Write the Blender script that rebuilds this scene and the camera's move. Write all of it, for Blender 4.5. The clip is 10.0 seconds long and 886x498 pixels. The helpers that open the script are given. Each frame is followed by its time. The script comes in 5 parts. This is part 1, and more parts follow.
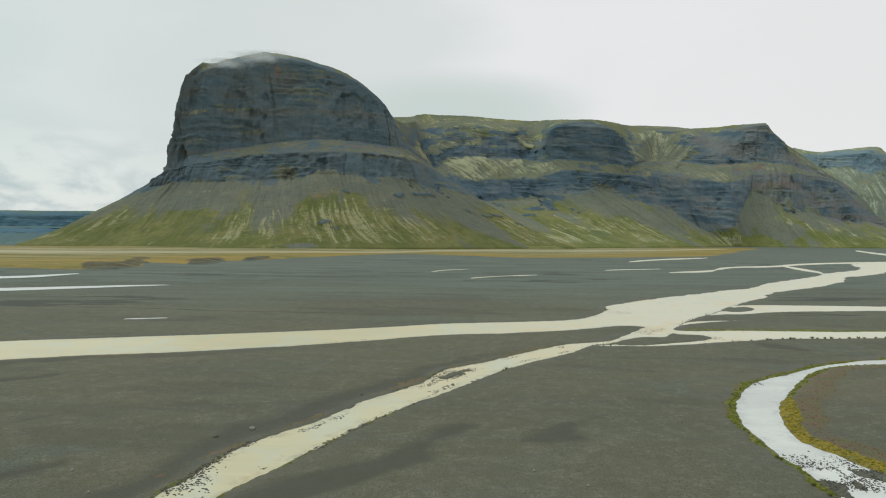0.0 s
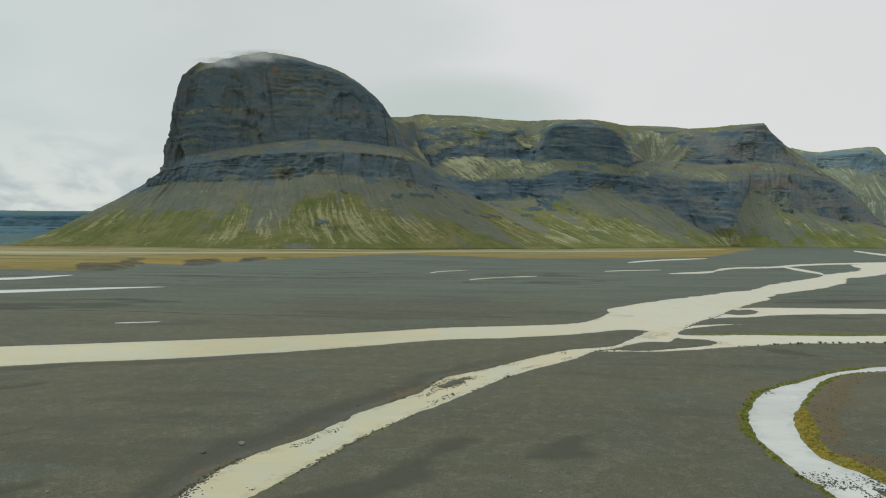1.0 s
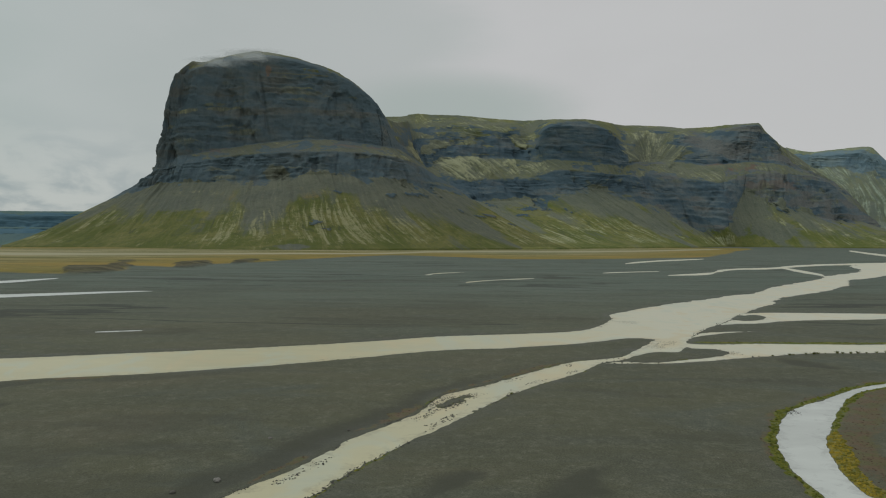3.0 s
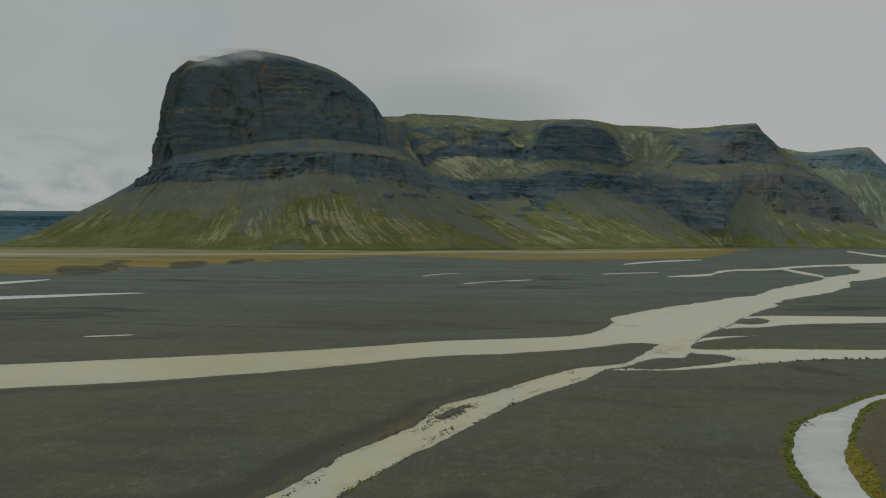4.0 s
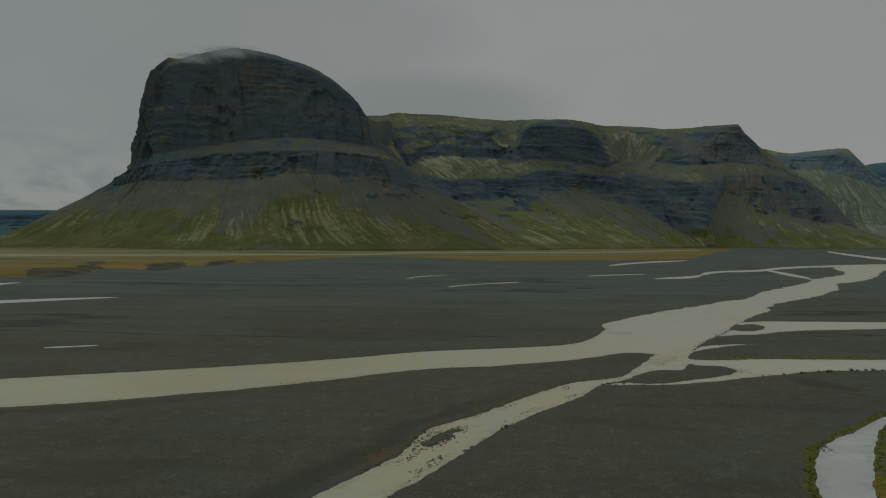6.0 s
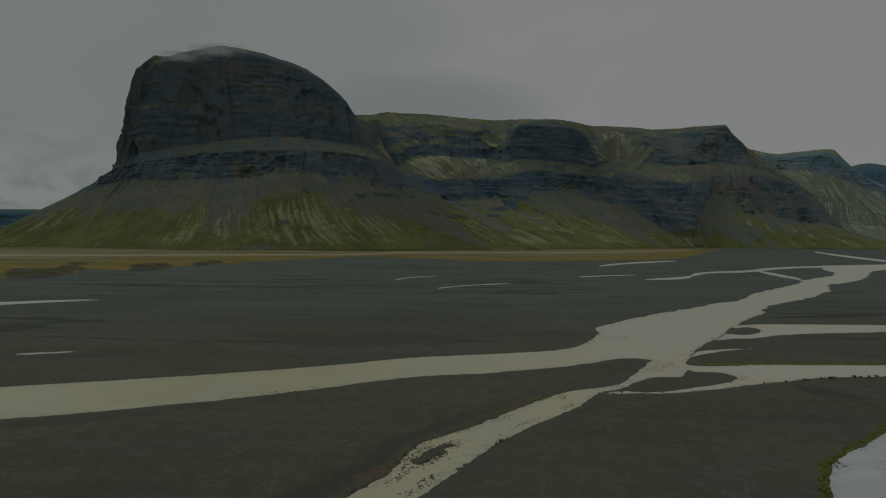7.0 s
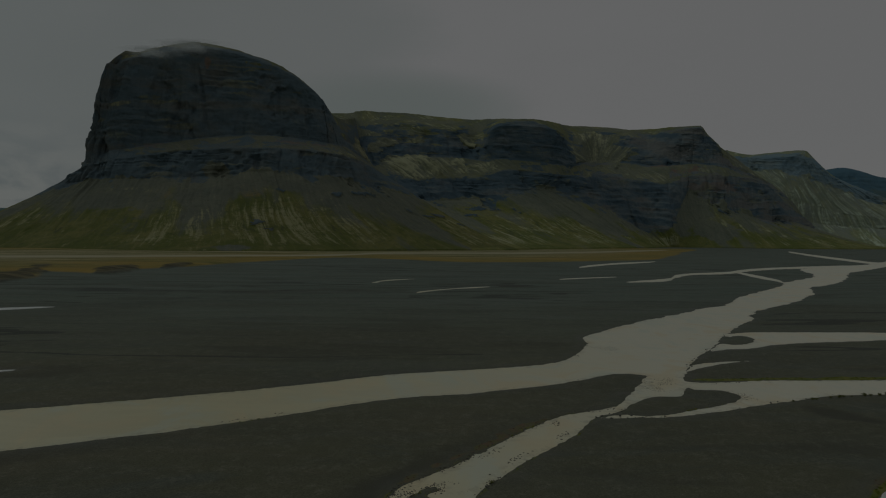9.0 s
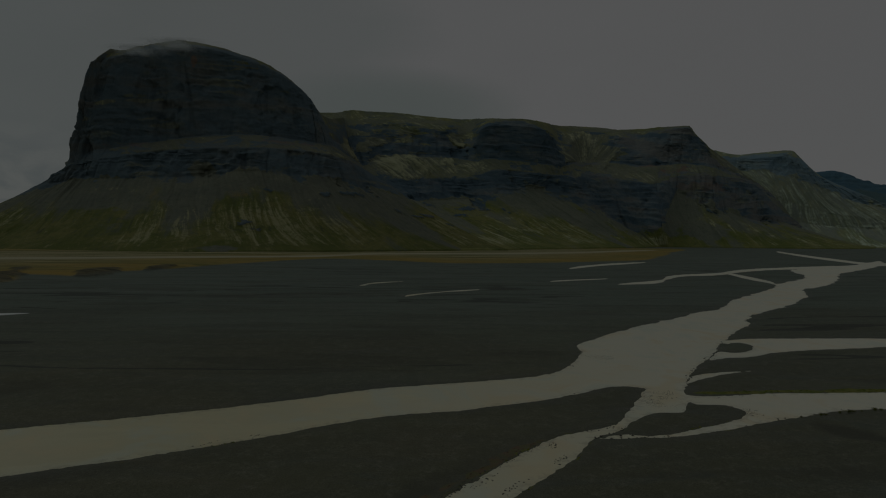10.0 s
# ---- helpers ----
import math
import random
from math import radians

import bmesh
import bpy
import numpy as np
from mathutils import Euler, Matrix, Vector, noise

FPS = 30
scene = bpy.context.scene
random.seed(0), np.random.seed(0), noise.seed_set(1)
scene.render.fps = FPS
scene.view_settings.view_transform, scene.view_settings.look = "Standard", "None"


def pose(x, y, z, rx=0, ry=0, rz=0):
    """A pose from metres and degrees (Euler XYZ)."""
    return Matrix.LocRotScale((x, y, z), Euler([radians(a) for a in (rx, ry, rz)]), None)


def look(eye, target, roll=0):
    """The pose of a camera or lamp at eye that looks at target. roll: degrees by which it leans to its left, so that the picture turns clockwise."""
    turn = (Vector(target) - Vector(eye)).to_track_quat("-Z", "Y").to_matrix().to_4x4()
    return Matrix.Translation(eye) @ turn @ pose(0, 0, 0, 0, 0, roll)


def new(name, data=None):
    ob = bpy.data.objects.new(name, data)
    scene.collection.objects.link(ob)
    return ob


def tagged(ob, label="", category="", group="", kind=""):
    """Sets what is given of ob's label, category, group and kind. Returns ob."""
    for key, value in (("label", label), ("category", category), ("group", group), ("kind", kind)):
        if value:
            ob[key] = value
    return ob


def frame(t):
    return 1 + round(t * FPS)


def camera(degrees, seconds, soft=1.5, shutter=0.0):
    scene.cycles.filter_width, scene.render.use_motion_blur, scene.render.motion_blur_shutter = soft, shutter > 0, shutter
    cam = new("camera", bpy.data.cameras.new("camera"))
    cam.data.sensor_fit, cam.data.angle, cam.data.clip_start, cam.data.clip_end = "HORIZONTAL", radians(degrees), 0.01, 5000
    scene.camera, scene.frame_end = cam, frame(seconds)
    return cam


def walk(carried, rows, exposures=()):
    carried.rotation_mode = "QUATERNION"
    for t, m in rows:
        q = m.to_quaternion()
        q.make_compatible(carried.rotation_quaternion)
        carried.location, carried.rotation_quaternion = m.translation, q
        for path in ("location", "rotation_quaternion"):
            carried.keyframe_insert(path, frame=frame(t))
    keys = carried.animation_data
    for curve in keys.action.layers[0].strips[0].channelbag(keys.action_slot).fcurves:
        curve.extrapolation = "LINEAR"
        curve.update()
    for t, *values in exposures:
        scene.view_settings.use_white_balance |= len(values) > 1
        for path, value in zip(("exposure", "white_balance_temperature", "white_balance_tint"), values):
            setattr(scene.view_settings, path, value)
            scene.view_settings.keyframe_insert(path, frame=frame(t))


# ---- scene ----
cam = camera(66.0, 10.0, soft=1.1)
PATH = [
    (0, (0.00, 0.00, 36.00), (0.00, 99.98, 34.10), 0.58),
    (0.5, (-0.22, 3.07, 36.46), (-0.04, 103.06, 34.57), 0.59),
    (1, (-0.36, 6.38, 36.80), (-0.05, 106.36, 34.91), 0.57),
    (1.5, (-0.64, 9.62, 37.24), (-0.12, 109.60, 35.35), 0.56),
    (2, (-0.88, 12.79, 37.61), (-0.20, 112.77, 35.70), 0.55),
    (2.5, (-1.01, 16.07, 38.02), (-0.12, 116.04, 36.11), 0.52),
    (4, (-1.51, 25.75, 39.31), (-0.03, 125.72, 37.39), 0.55),
    (4.5, (-1.64, 29.10, 39.64), (0.21, 129.06, 37.73), 0.57),
    (5, (-1.70, 32.60, 40.05), (0.66, 132.55, 38.13), 0.58),
    (5.5, (-1.91, 35.71, 40.63), (1.18, 135.64, 38.68), 0.60),
    (7, (-2.22, 47.61, 41.76), (3.28, 147.44, 39.78), 0.66),
    (7.5, (-2.42, 51.80, 42.34), (3.94, 151.57, 40.30), 0.71),
    (8, (-2.43, 55.84, 42.90), (4.75, 155.56, 40.83), 0.71),
    (8.5, (-2.40, 60.33, 43.48), (5.58, 159.99, 41.41), 0.72),
    (9, (-2.17, 65.49, 44.10), (6.64, 165.08, 42.05), 0.71),
    (9.5, (-1.73, 70.90, 44.98), (7.87, 170.42, 42.91), 0.69),
    (10, (-1.04, 76.67, 46.08), (9.34, 176.11, 43.99), 0.66),
]
FADE = [(0.0, 0.0), (0.5, -0.08), (1.0, -0.16), (1.5, -0.29), (2.0, -0.42), (2.5, -0.52), (4.0, -0.95),
        (4.5, -1.09), (5.0, -1.24), (5.5, -1.41), (7.0, -1.92), (7.5, -2.1), (8.0, -2.3), (8.5, -2.5),
        (9.0, -2.72), (9.5, -2.97), (10.0, -3.25)]
walk(cam, [(t, look(eye, target, roll)) for t, eye, target, roll in PATH], FADE)


# ---- node helpers ----
class Nodes:
    """Short ways to build a node tree."""

    def __init__(self, tree):
        self.tree = tree
        tree.nodes.clear()

    def add(self, kind, **values):
        node = self.tree.nodes.new(kind)
        for key, value in values.items():
            if key in ("type", "operation", "blend_type", "data_type", "attribute_name", "sky_type", "sun_disc",
                       "sun_elevation", "sun_rotation", "normalize", "noise_dimensions", "feature", "interpolation_type",
                       "uv_map", "clamp_result", "air_density", "dust_density", "wave_type", "bands_direction"):
                setattr(node, key, value)
        return node

    def link(self, a, b):
        self.tree.links.new(a, b)

    def put(self, value, socket):
        if isinstance(value, bpy.types.NodeSocket):
            self.link(value, socket)
        elif socket.type == "RGBA" and len(value) == 3:
            socket.default_value = (*value, 1)
        else:
            socket.default_value = value

    def math(self, op, a, b=0.0, c=0.0):
        n = self.add("ShaderNodeMath", operation=op)
        for v, k in ((a, 0), (b, 1), (c, 2)):
            self.put(v, n.inputs[k])
        return n.outputs[0]

    def ramp(self, x, low, high, smooth=True):
        n = self.add("ShaderNodeMapRange", interpolation_type="SMOOTHSTEP" if smooth else "LINEAR")
        self.put(x, n.inputs[0])
        n.inputs[1].default_value, n.inputs[2].default_value = low, high
        return n.outputs[0]

    def mix(self, f, a, b, blend="MIX"):
        n = self.add("ShaderNodeMix", data_type="RGBA", blend_type=blend)
        self.put(f, n.inputs[0])
        self.put(a, n.inputs[6])
        self.put(b, n.inputs[7])
        return n.outputs[2]

    def scaled(self, vector, sx, sy, sz):
        n = self.add("ShaderNodeMapping")
        self.link(vector, n.inputs[0])
        n.inputs[3].default_value = (sx, sy, sz)
        return n.outputs[0]

    def noise(self, vector, scale, detail=4.0, rough=0.55, warp=0.0):
        n = self.add("ShaderNodeTexNoise")
        self.link(vector, n.inputs["Vector"])
        n.inputs["Scale"].default_value, n.inputs["Detail"].default_value = scale, detail
        n.inputs["Roughness"].default_value, n.inputs["Distortion"].default_value = rough, warp
        return n.outputs[0]

    def bump(self, height, strength, distance, normal=None):
        n = self.add("ShaderNodeBump")
        n.inputs["Strength"].default_value, n.inputs["Distance"].default_value = strength, distance
        self.link(height, n.inputs["Height"])
        if normal is not None:
            self.link(normal, n.inputs["Normal"])
        return n.outputs[0]

    def attr(self, name):
        return self.add("ShaderNodeAttribute", attribute_name=name).outputs["Fac"]

    def surface(self, color, rough=0.9, normal=None, spec=0.3, **more):
        n = self.add("ShaderNodeBsdfPrincipled")
        self.put(color, n.inputs["Base Color"])
        self.put(rough, n.inputs["Roughness"])
        self.put(spec, n.inputs["Specular IOR Level"])
        for key, value in more.items():
            self.put(value, n.inputs[key.replace("_", " ")])
        if normal is not None:
            self.link(normal, n.inputs["Normal"])
        self.link(n.outputs[0], self.add("ShaderNodeOutputMaterial").inputs[0])
        return n


def material(name):
    m = bpy.data.materials.new(name)
    m.use_nodes = True
    return m, Nodes(m.node_tree)


# ---- sky and sun: a bright overcast ----
SUN_UP, SUN_ROUND = 48.0, -75.0
world = bpy.data.worlds.new("overcast_sky")
scene.world = world
world.use_nodes = True
n = Nodes(world.node_tree)
way = n.add("ShaderNodeTexCoord").outputs["Generated"]
sky = n.add("ShaderNodeTexSky", sky_type="NISHITA", sun_disc=False, sun_elevation=radians(SUN_UP),
            sun_rotation=radians(SUN_ROUND))
clear = n.mix(1.0, sky.outputs[0], (0.09, 0.09, 0.09), "MULTIPLY")
parts = n.add("ShaderNodeSeparateXYZ")
n.link(way, parts.inputs[0])
east, up = parts.outputs[0], parts.outputs[2]
billow = n.noise(n.scaled(way, 1.0, 1.0, 2.6), 2.3, 5.0, 0.55, 0.3)
fine = n.noise(n.scaled(way, 1.0, 1.0, 2.4), 9.0, 5.0, 0.55, 0.3)
veil = n.mix(n.ramp(east, -0.75, -0.05), (0.60, 0.70, 0.665), (0.82, 0.825, 0.82))
veil = n.mix(n.math("MULTIPLY", n.ramp(billow, 0.38, 0.72), 0.22), veil, (0.93, 0.94, 0.94))
# a greyer smudge of cloud gathers about the headland's summit
toward = n.add("ShaderNodeVectorMath", operation="DOT_PRODUCT")
n.link(way, toward.inputs[0])
toward.inputs[1].default_value = Vector((-0.21, 0.93, 0.245)).normalized()
smudge = n.math("MULTIPLY", n.ramp(n.math("ADD", toward.outputs["Value"], n.math("MULTIPLY", n.math("SUBTRACT", billow, 0.5), 0.12)), 0.955, 1.0), 0.45)
veil = n.mix(smudge, veil, (0.56, 0.64, 0.61))
# a grey bank of cloud lies low behind the ridge
off_e = n.math("POWER", n.math("MULTIPLY", n.math("SUBTRACT", east, 0.02), 4.6), 2.0)
off_u = n.math("POWER", n.math("MULTIPLY", n.math("SUBTRACT", up, 0.175), 14.0), 2.0)
behind = n.ramp(n.math("ADD", n.math("ADD", off_e, off_u), n.math("MULTIPLY", n.math("SUBTRACT", billow, 0.5), 0.8)), 1.0, 0.0)
veil = n.mix(n.math("MULTIPLY", behind, 0.9), veil, (0.585, 0.665, 0.63))
low = n.math("MULTIPLY", n.ramp(up, 0.17, 0.02), n.ramp(east, -0.25, -0.5))
bank = n.mix(n.ramp(fine, 0.42, 0.6), (0.44, 0.53, 0.56), (0.77, 0.82, 0.79))
veil = n.mix(n.math("MULTIPLY", low, 0.85), veil, bank)
cover = n.mix(0.93, clear, veil)
ground_glow = n.mix(n.ramp(up, -0.02, -0.06), cover, (0.10, 0.10, 0.09))
back = n.add("ShaderNodeBackground")
n.link(ground_glow, back.inputs[0])
back.inputs[1].default_value = 1.0
n.link(back.outputs[0], n.add("ShaderNodeOutputWorld").inputs[0])
sun = new("sun", bpy.data.lights.new("sun", "SUN"))
sun.data.energy, sun.data.angle, sun.data.color = 1.1, radians(18), (1.0, 0.985, 0.95)
a, e = radians(SUN_ROUND), radians(SUN_UP)
sun.matrix_world = look((0, 0, 900), (-math.sin(a) * math.cos(e) * 100, -math.cos(a) * math.cos(e) * 100, 900 - math.sin(e) * 100))


# ---- arithmetic for the land ----
def hashed(i, j, seed):
    v = (i.astype(np.int64) * 374761393 + j.astype(np.int64) * 668265263 + seed * 1442695041) & 0xFFFFFFFF
    v = ((v ^ (v >> 13)) * 1274126177) & 0xFFFFFFFF
    return ((v ^ (v >> 16)) & 0xFFFF) / 65535.0


def vnoise(x, y, seed=0):
    """Smooth noise from -1 to 1."""
    i, j = np.floor(x), np.floor(y)
    fx, fy = x - i, y - j
    fx, fy = fx * fx * (3 - 2 * fx), fy * fy * (3 - 2 * fy)
    a = hashed(i, j, seed) * (1 - fx) + hashed(i + 1, j, seed) * fx
    b = hashed(i, j + 1, seed) * (1 - fx) + hashed(i + 1, j + 1, seed) * fx
    return 2 * (a * (1 - fy) + b * fy) - 1


def fbm(x, y, seed=0, octaves=4, gain=0.5):
    total, size, top = 0.0, 1.0, 0.0
    for k in range(octaves):
        c, s = math.cos(0.6 * k), math.sin(0.6 * k)
        total = total + size * vnoise((c * x - s * y) * 2.03**k, (s * x + c * y) * 2.03**k, seed + 17 * k)
        top += size
        size *= gain
    return total / top


def smooth(x, low, high):
    k = np.clip((x - low) / (high - low), 0, 1)
    return k * k * (3 - 2 * k)


def rounded(points, steps=6):
    """A closed line, rounded through its control points."""
    p = np.array(points, float)
    a, b, c, d = np.roll(p, 1, 0), p, np.roll(p, -1, 0), np.roll(p, -2, 0)
    out = []
    for k in np.arange(steps) / steps:
        out.append(0.5 * (2 * b + (c - a) * k + (2 * a - 5 * b + 4 * c - d) * k**2 + (3 * b - a - 3 * c + d) * k**3))
    q = np.stack(out, 1).reshape(-1, 2)
    return q


def offshore(line, x, y, reach):
    """Distance from a closed line: negative inside it; capped at reach."""
    d = np.full(x.shape, float(reach))
    near = (x > line[:, 0].min() - reach) & (x < line[:, 0].max() + reach) & (y > line[:, 1].min() - reach) & (y < line[:, 1].max() + reach)
    px, py = x[near], y[near]
    best, inside = np.full(px.shape, 1e12), np.zeros(px.shape, bool)
    for (ax, ay), (bx, by) in zip(line, np.roll(line, -1, 0)):
        ex, ey = bx - ax, by - ay
        k = np.clip(((px - ax) * ex + (py - ay) * ey) / (ex * ex + ey * ey + 1e-9), 0, 1)
        best = np.minimum(best, (px - ax - k * ex) ** 2 + (py - ay - k * ey) ** 2)
        cross = (ay > py) != (by > py)
        inside ^= cross & (px < ex * (py - ay) / (ey if abs(ey) > 1e-12 else 1e-12) + ax)
    best = np.sqrt(best)
    d[near] = np.minimum(np.where(inside, -best, best), reach)
    return d


def sheet(name, verts, rows, cols, mat, attrs=(), uv=None):
    """A grid of rows x cols points as one smooth mesh."""
    me = bpy.data.meshes.new(name)
    i = np.arange((rows - 1) * (cols - 1))
    r, c = i // (cols - 1), i % (cols - 1)
    a = r * cols + c
    quads = np.stack([a, a + 1, a + cols + 1, a + cols], 1).astype(np.int32)
    me.vertices.add(len(verts))
    me.vertices.foreach_set("co", np.asarray(verts, np.float32).ravel())
    me.loops.add(quads.size)
    me.loops.foreach_set("vertex_index", quads.ravel())
    me.polygons.add(len(quads))
    me.polygons.foreach_set("loop_start", np.arange(0, quads.size, 4, dtype=np.int32))
    me.polygons.foreach_set("loop_total", np.full(len(quads), 4, np.int32))
    me.polygons.foreach_set("use_smooth", np.ones(len(quads), bool))
    for key, values in attrs:
        me.attributes.new(key, "FLOAT", "POINT").data.foreach_set("value", np.asarray(values, np.float32).ravel())
    if uv is not None:
        me.uv_layers.new(name="slope").data.foreach_set("uv", np.asarray(uv, np.float32)[quads.ravel()].ravel())
    me.update(calc_edges=True)
    me.materials.append(mat)
    return new(name, me)


# ---- plan of the outwash plain ----
# bank lines, metres on the plain
MAIN_RIVER = [(-1600, -60.0), (-880, 70.0), (-420, 182.0), (-180.9, 211.0), (-145.3, 223.6), (-96.0, 239.7), (-39.4, 259.9), (0.3, 279.9), (28.0, 287.7), (53.3, 295.6), (67.3, 309.2), (80.7, 336.3), (98.6, 374.9), (195, 473), (223, 497), (276, 569), (360, 663), (408, 731), (442, 762), (484, 805), (541, 884), (598, 999), (656, 1061), (750, 1116), (860, 1217), (1086, 1438), (896, 1197), (705, 1007), (626, 930), (491, 757), (426, 688), (394, 666), (352, 599), (284, 518), (238, 475), (193, 414), (177, 392), (158.8, 368.7), (134.9, 333.7), (116.8, 311.2), (100.3, 285.9), (91.7, 269.7), (83.4, 262.7), (81.8, 275.6), (73.4, 278.5), (62.8, 272.5), (47.5, 263.2), (24.8, 253.9), (0.3, 247.8), (-34.4, 227.2), (-82.3, 205.5), (-104.7, 199.3), (-124.1, 190.9), (-154.5, 180.2), (-400, 150.0), (-880, 25.0), (-1600, -110.0)]
NEAR_BRANCH = [(85.8, 281.2), (75.4, 265.2), (65.8, 249.5), (57.0, 236.9), (41.3, 228.4), (20.0, 204.6), (11.0, 194.0), (0.3, 182.8), (-5.1, 167.0), (-10.7, 157.5), (-17.3, 147.5), (-24.2, 131.4), (-30.5, 121.8), (-35.2, 111.1), (-37.5, 100.1), (-39.7, 92.0), (-42.1, 80.1), (-43.1, 66.2), (-62.0, 10.0), (-98.0, -80.0), (-160.0, -320.0), (-150.0, -900), (-110.0, -900)] + [(-138.0, -320.0), (-82.0, -80.0), (-50.0, 10.0), (-34.3, 66.4), (-32.2, 78.8), (-30.7, 87.8), (-29.7, 93.7), (-25.7, 102.8), (-20.3, 115.5), (-14.1, 129.8), (-5.0, 147.0), (0.3, 154.6), (6.7, 165.6), (17.3, 183.7), (29.5, 199.5), (40.1, 211.8), (50.4, 226.6), (58.3, 231.9), (64.9, 240.0), (73.4, 247.3), (82.3, 249.3), (92.0, 268.1), (94.2, 285.5)]
RIGHT_CHANNEL = [(89.5, 271.2), (95.2, 265.1), (114.9, 267.3), (137.1, 267.4), (175.1, 268.5), (229.5, 271.6), (400, 250.0), (900, 205.0), (1800, 80.0), (1790, 40.0), (890, 172.0), (390.0, 228.0), (217.2, 257.1), (163.5, 250.6)] + [(126.6, 246.8), (109.9, 241.6), (98.0, 237.0), (79.9, 230.3), (69.2, 226.7), (56.8, 225.9), (49.4, 226.6), (57.9, 230.1), (66.1, 228.8), (81.4, 234.7), (91.4, 240.4), (97.8, 247.6), (95.6, 254.5), (88.0, 256.9)]
UPPER_CHANNEL = [(153.3, 368.2), (158.8, 368.7), (174.0, 373.3), (206.7, 373.5), (242.6, 372.5), (313.9, 372.0), (600, 322.0), (1200, 250.0), (2000, 120.0), (1990, 80.0), (1180, 215.0), (590, 296.0)] + [(293.8, 348.1), (226.1, 347.1), (190.3, 343.8), (162.4, 336.2), (148.8, 327.6), (137.0, 325.4), (125.8, 320.9), (138.5, 339.0), (144.6, 337.1), (155.2, 343.2), (162.1, 354.6), (160.5, 361.5), (152.3, 356.4)]
CREEK = [(900, 150.0), (380.0, 212.0), (200.6, 216.0), (134.1, 205.4), (119.9, 200.9), (107.8, 194.1), (96.8, 185.4), (82.4, 174.5), (74.1, 165.6), (66.6, 153.7), (62.3, 144.9), (58.7, 133.3), (57.3, 123.1), (56.2, 113.4), (56.5, 107.6), (55.9, 101.5), (55.4, 94.9), (55.2, 88.2), (55.6, 77.2), (58.0, 45.0), (82.0, -15.0), (130.0, -150.0)] + [(140.0, -900), (165.0, -900), (158.0, -150.0), (104.0, -15.0), (74.0, 45.0), (69.2, 81.1), (70.1, 93.2), (69.7, 101.9), (68.0, 107.4), (66.8, 112.9), (65.0, 118.3), (65.2, 125.1), (68.4, 134.8), (75.0, 148.8), (81.7, 158.7), (89.9, 170.8), (100.3, 183.3), (111.8, 192.6), (129.2, 197.8), (193.9, 208.7), (376.0, 197.0), (890, 128.0)]
POOL_A = [(-447, 517), (-358.7, 552), (-338.3, 572), (-322.4, 600), (-317.1, 590), (-323.4, 547), (-339.3, 522), (-404, 467)]
POOL_B = [(-352.6, 407), (-282.3, 435), (-240.3, 458), (-216.4, 472), (-191.5, 478), (-189.5, 473), (-209.6, 457), (-230.6, 439), (-268.8, 414), (-327.9, 378.9)]
POOL_C = [(-133.1, 286.0), (-125.4, 289.1), (-116.6, 291.0), (-116.1, 289.8), (-124.3, 286.4), (-132.3, 284.1)]
RUNNEL_A = [(24.4, 595), (39.0, 615), (61.2, 634), (86.7, 648), (86.0, 642), (59.9, 620), (37.9, 597), (23.8, 579)]
RUNNEL_B = [(-9.0, 699), (0.8, 726), (28.7, 747), (28.4, 739), (0.8, 712), (-8.9, 688)]
RUNNEL_C = [(245.6, 729), (307.6, 787), (347.8, 852), (380.0, 888), (452, 930), (509, 996), (615, 1081), (857, 1208), (799, 1126), (577, 1015), (474, 928), (428, 881), (360.8, 843), (322.5, 790), (286.8, 734), (239.5, 711)]
RUNNEL_D = [(475, 952), (453, 869), (425, 769), (395.4, 700), (360.0, 636), (400, 724), (425, 817), (450, 903)]
RUNNEL_E = [(282.8, 1036), (331.0, 1121), (408, 1212), (498, 1288), (483, 1251), (386.5, 1148), (313.2, 1061), (273.6, 1003)]
RUNNEL_F = [(1448, 2381), (1234, 1924), (1070, 1554), (983, 1351), (1020, 1292), (912, 1163), (895, 1236), (960, 1403), (1108, 1737), (1320, 2178)]
RUNNEL_H = [(101.0, 286.5), (104, 291.5), (110.1, 296.3), (121.9, 299.6), (133.1, 301.0), (119.9, 295.9), (108.4, 289.1), (98.0, 281.5)]
RUNNEL_G = [(184.0, 762), (212.3, 785), (253.8, 803), (249.2, 788), (206.3, 763), (180.9, 749)]
DRY_A = [(-30.2, 90.6), (-21.9, 101.2), (-12.7, 108.7), (-4.1, 120.6), (2.0, 128.0), (6.5, 127.8), (1.9, 117.5), (-3.5, 105.8), (-11.4, 97.8), (-16.8, 92.0), (-21.6, 83.7)]
GRAVEL_BAR = [(-0.8, 172.5), (1.8, 178.3), (7.7, 184.0), (6.0, 179.3), (2.0, 172.0)]
DRY_B = [(10.0, 115.0), (14.0, 125.1), (19.7, 131.8), (29.4, 136.3), (38.2, 143.9), (37.8, 137.9), (29.2, 125.6), (28.7, 117.1), (18.9, 113.7)]
DRY_C = [(-68.3, 97.6), (-62.0, 103.3), (-57.9, 106.8), (-56.9, 104.2), (-60.1, 100.1), (-65.4, 93.3)]
DRY_D = [(-81.2, 126.5), (-76.1, 132.3), (-73.2, 139.4), (-71.9, 135.9), (-74.3, 129.1), (-79.3, 123.6)]
DRY_E = [(-113.7, 162.5), (-102.9, 166.9), (-95.7, 171.3), (-94.1, 166.0), (-100.4, 160.6), (-108.0, 154.3)]
DRY_F = [(106.9, 235.1), (115.8, 233.2), (118.2, 219.6), (112.5, 219.2), (107.7, 224.5)]
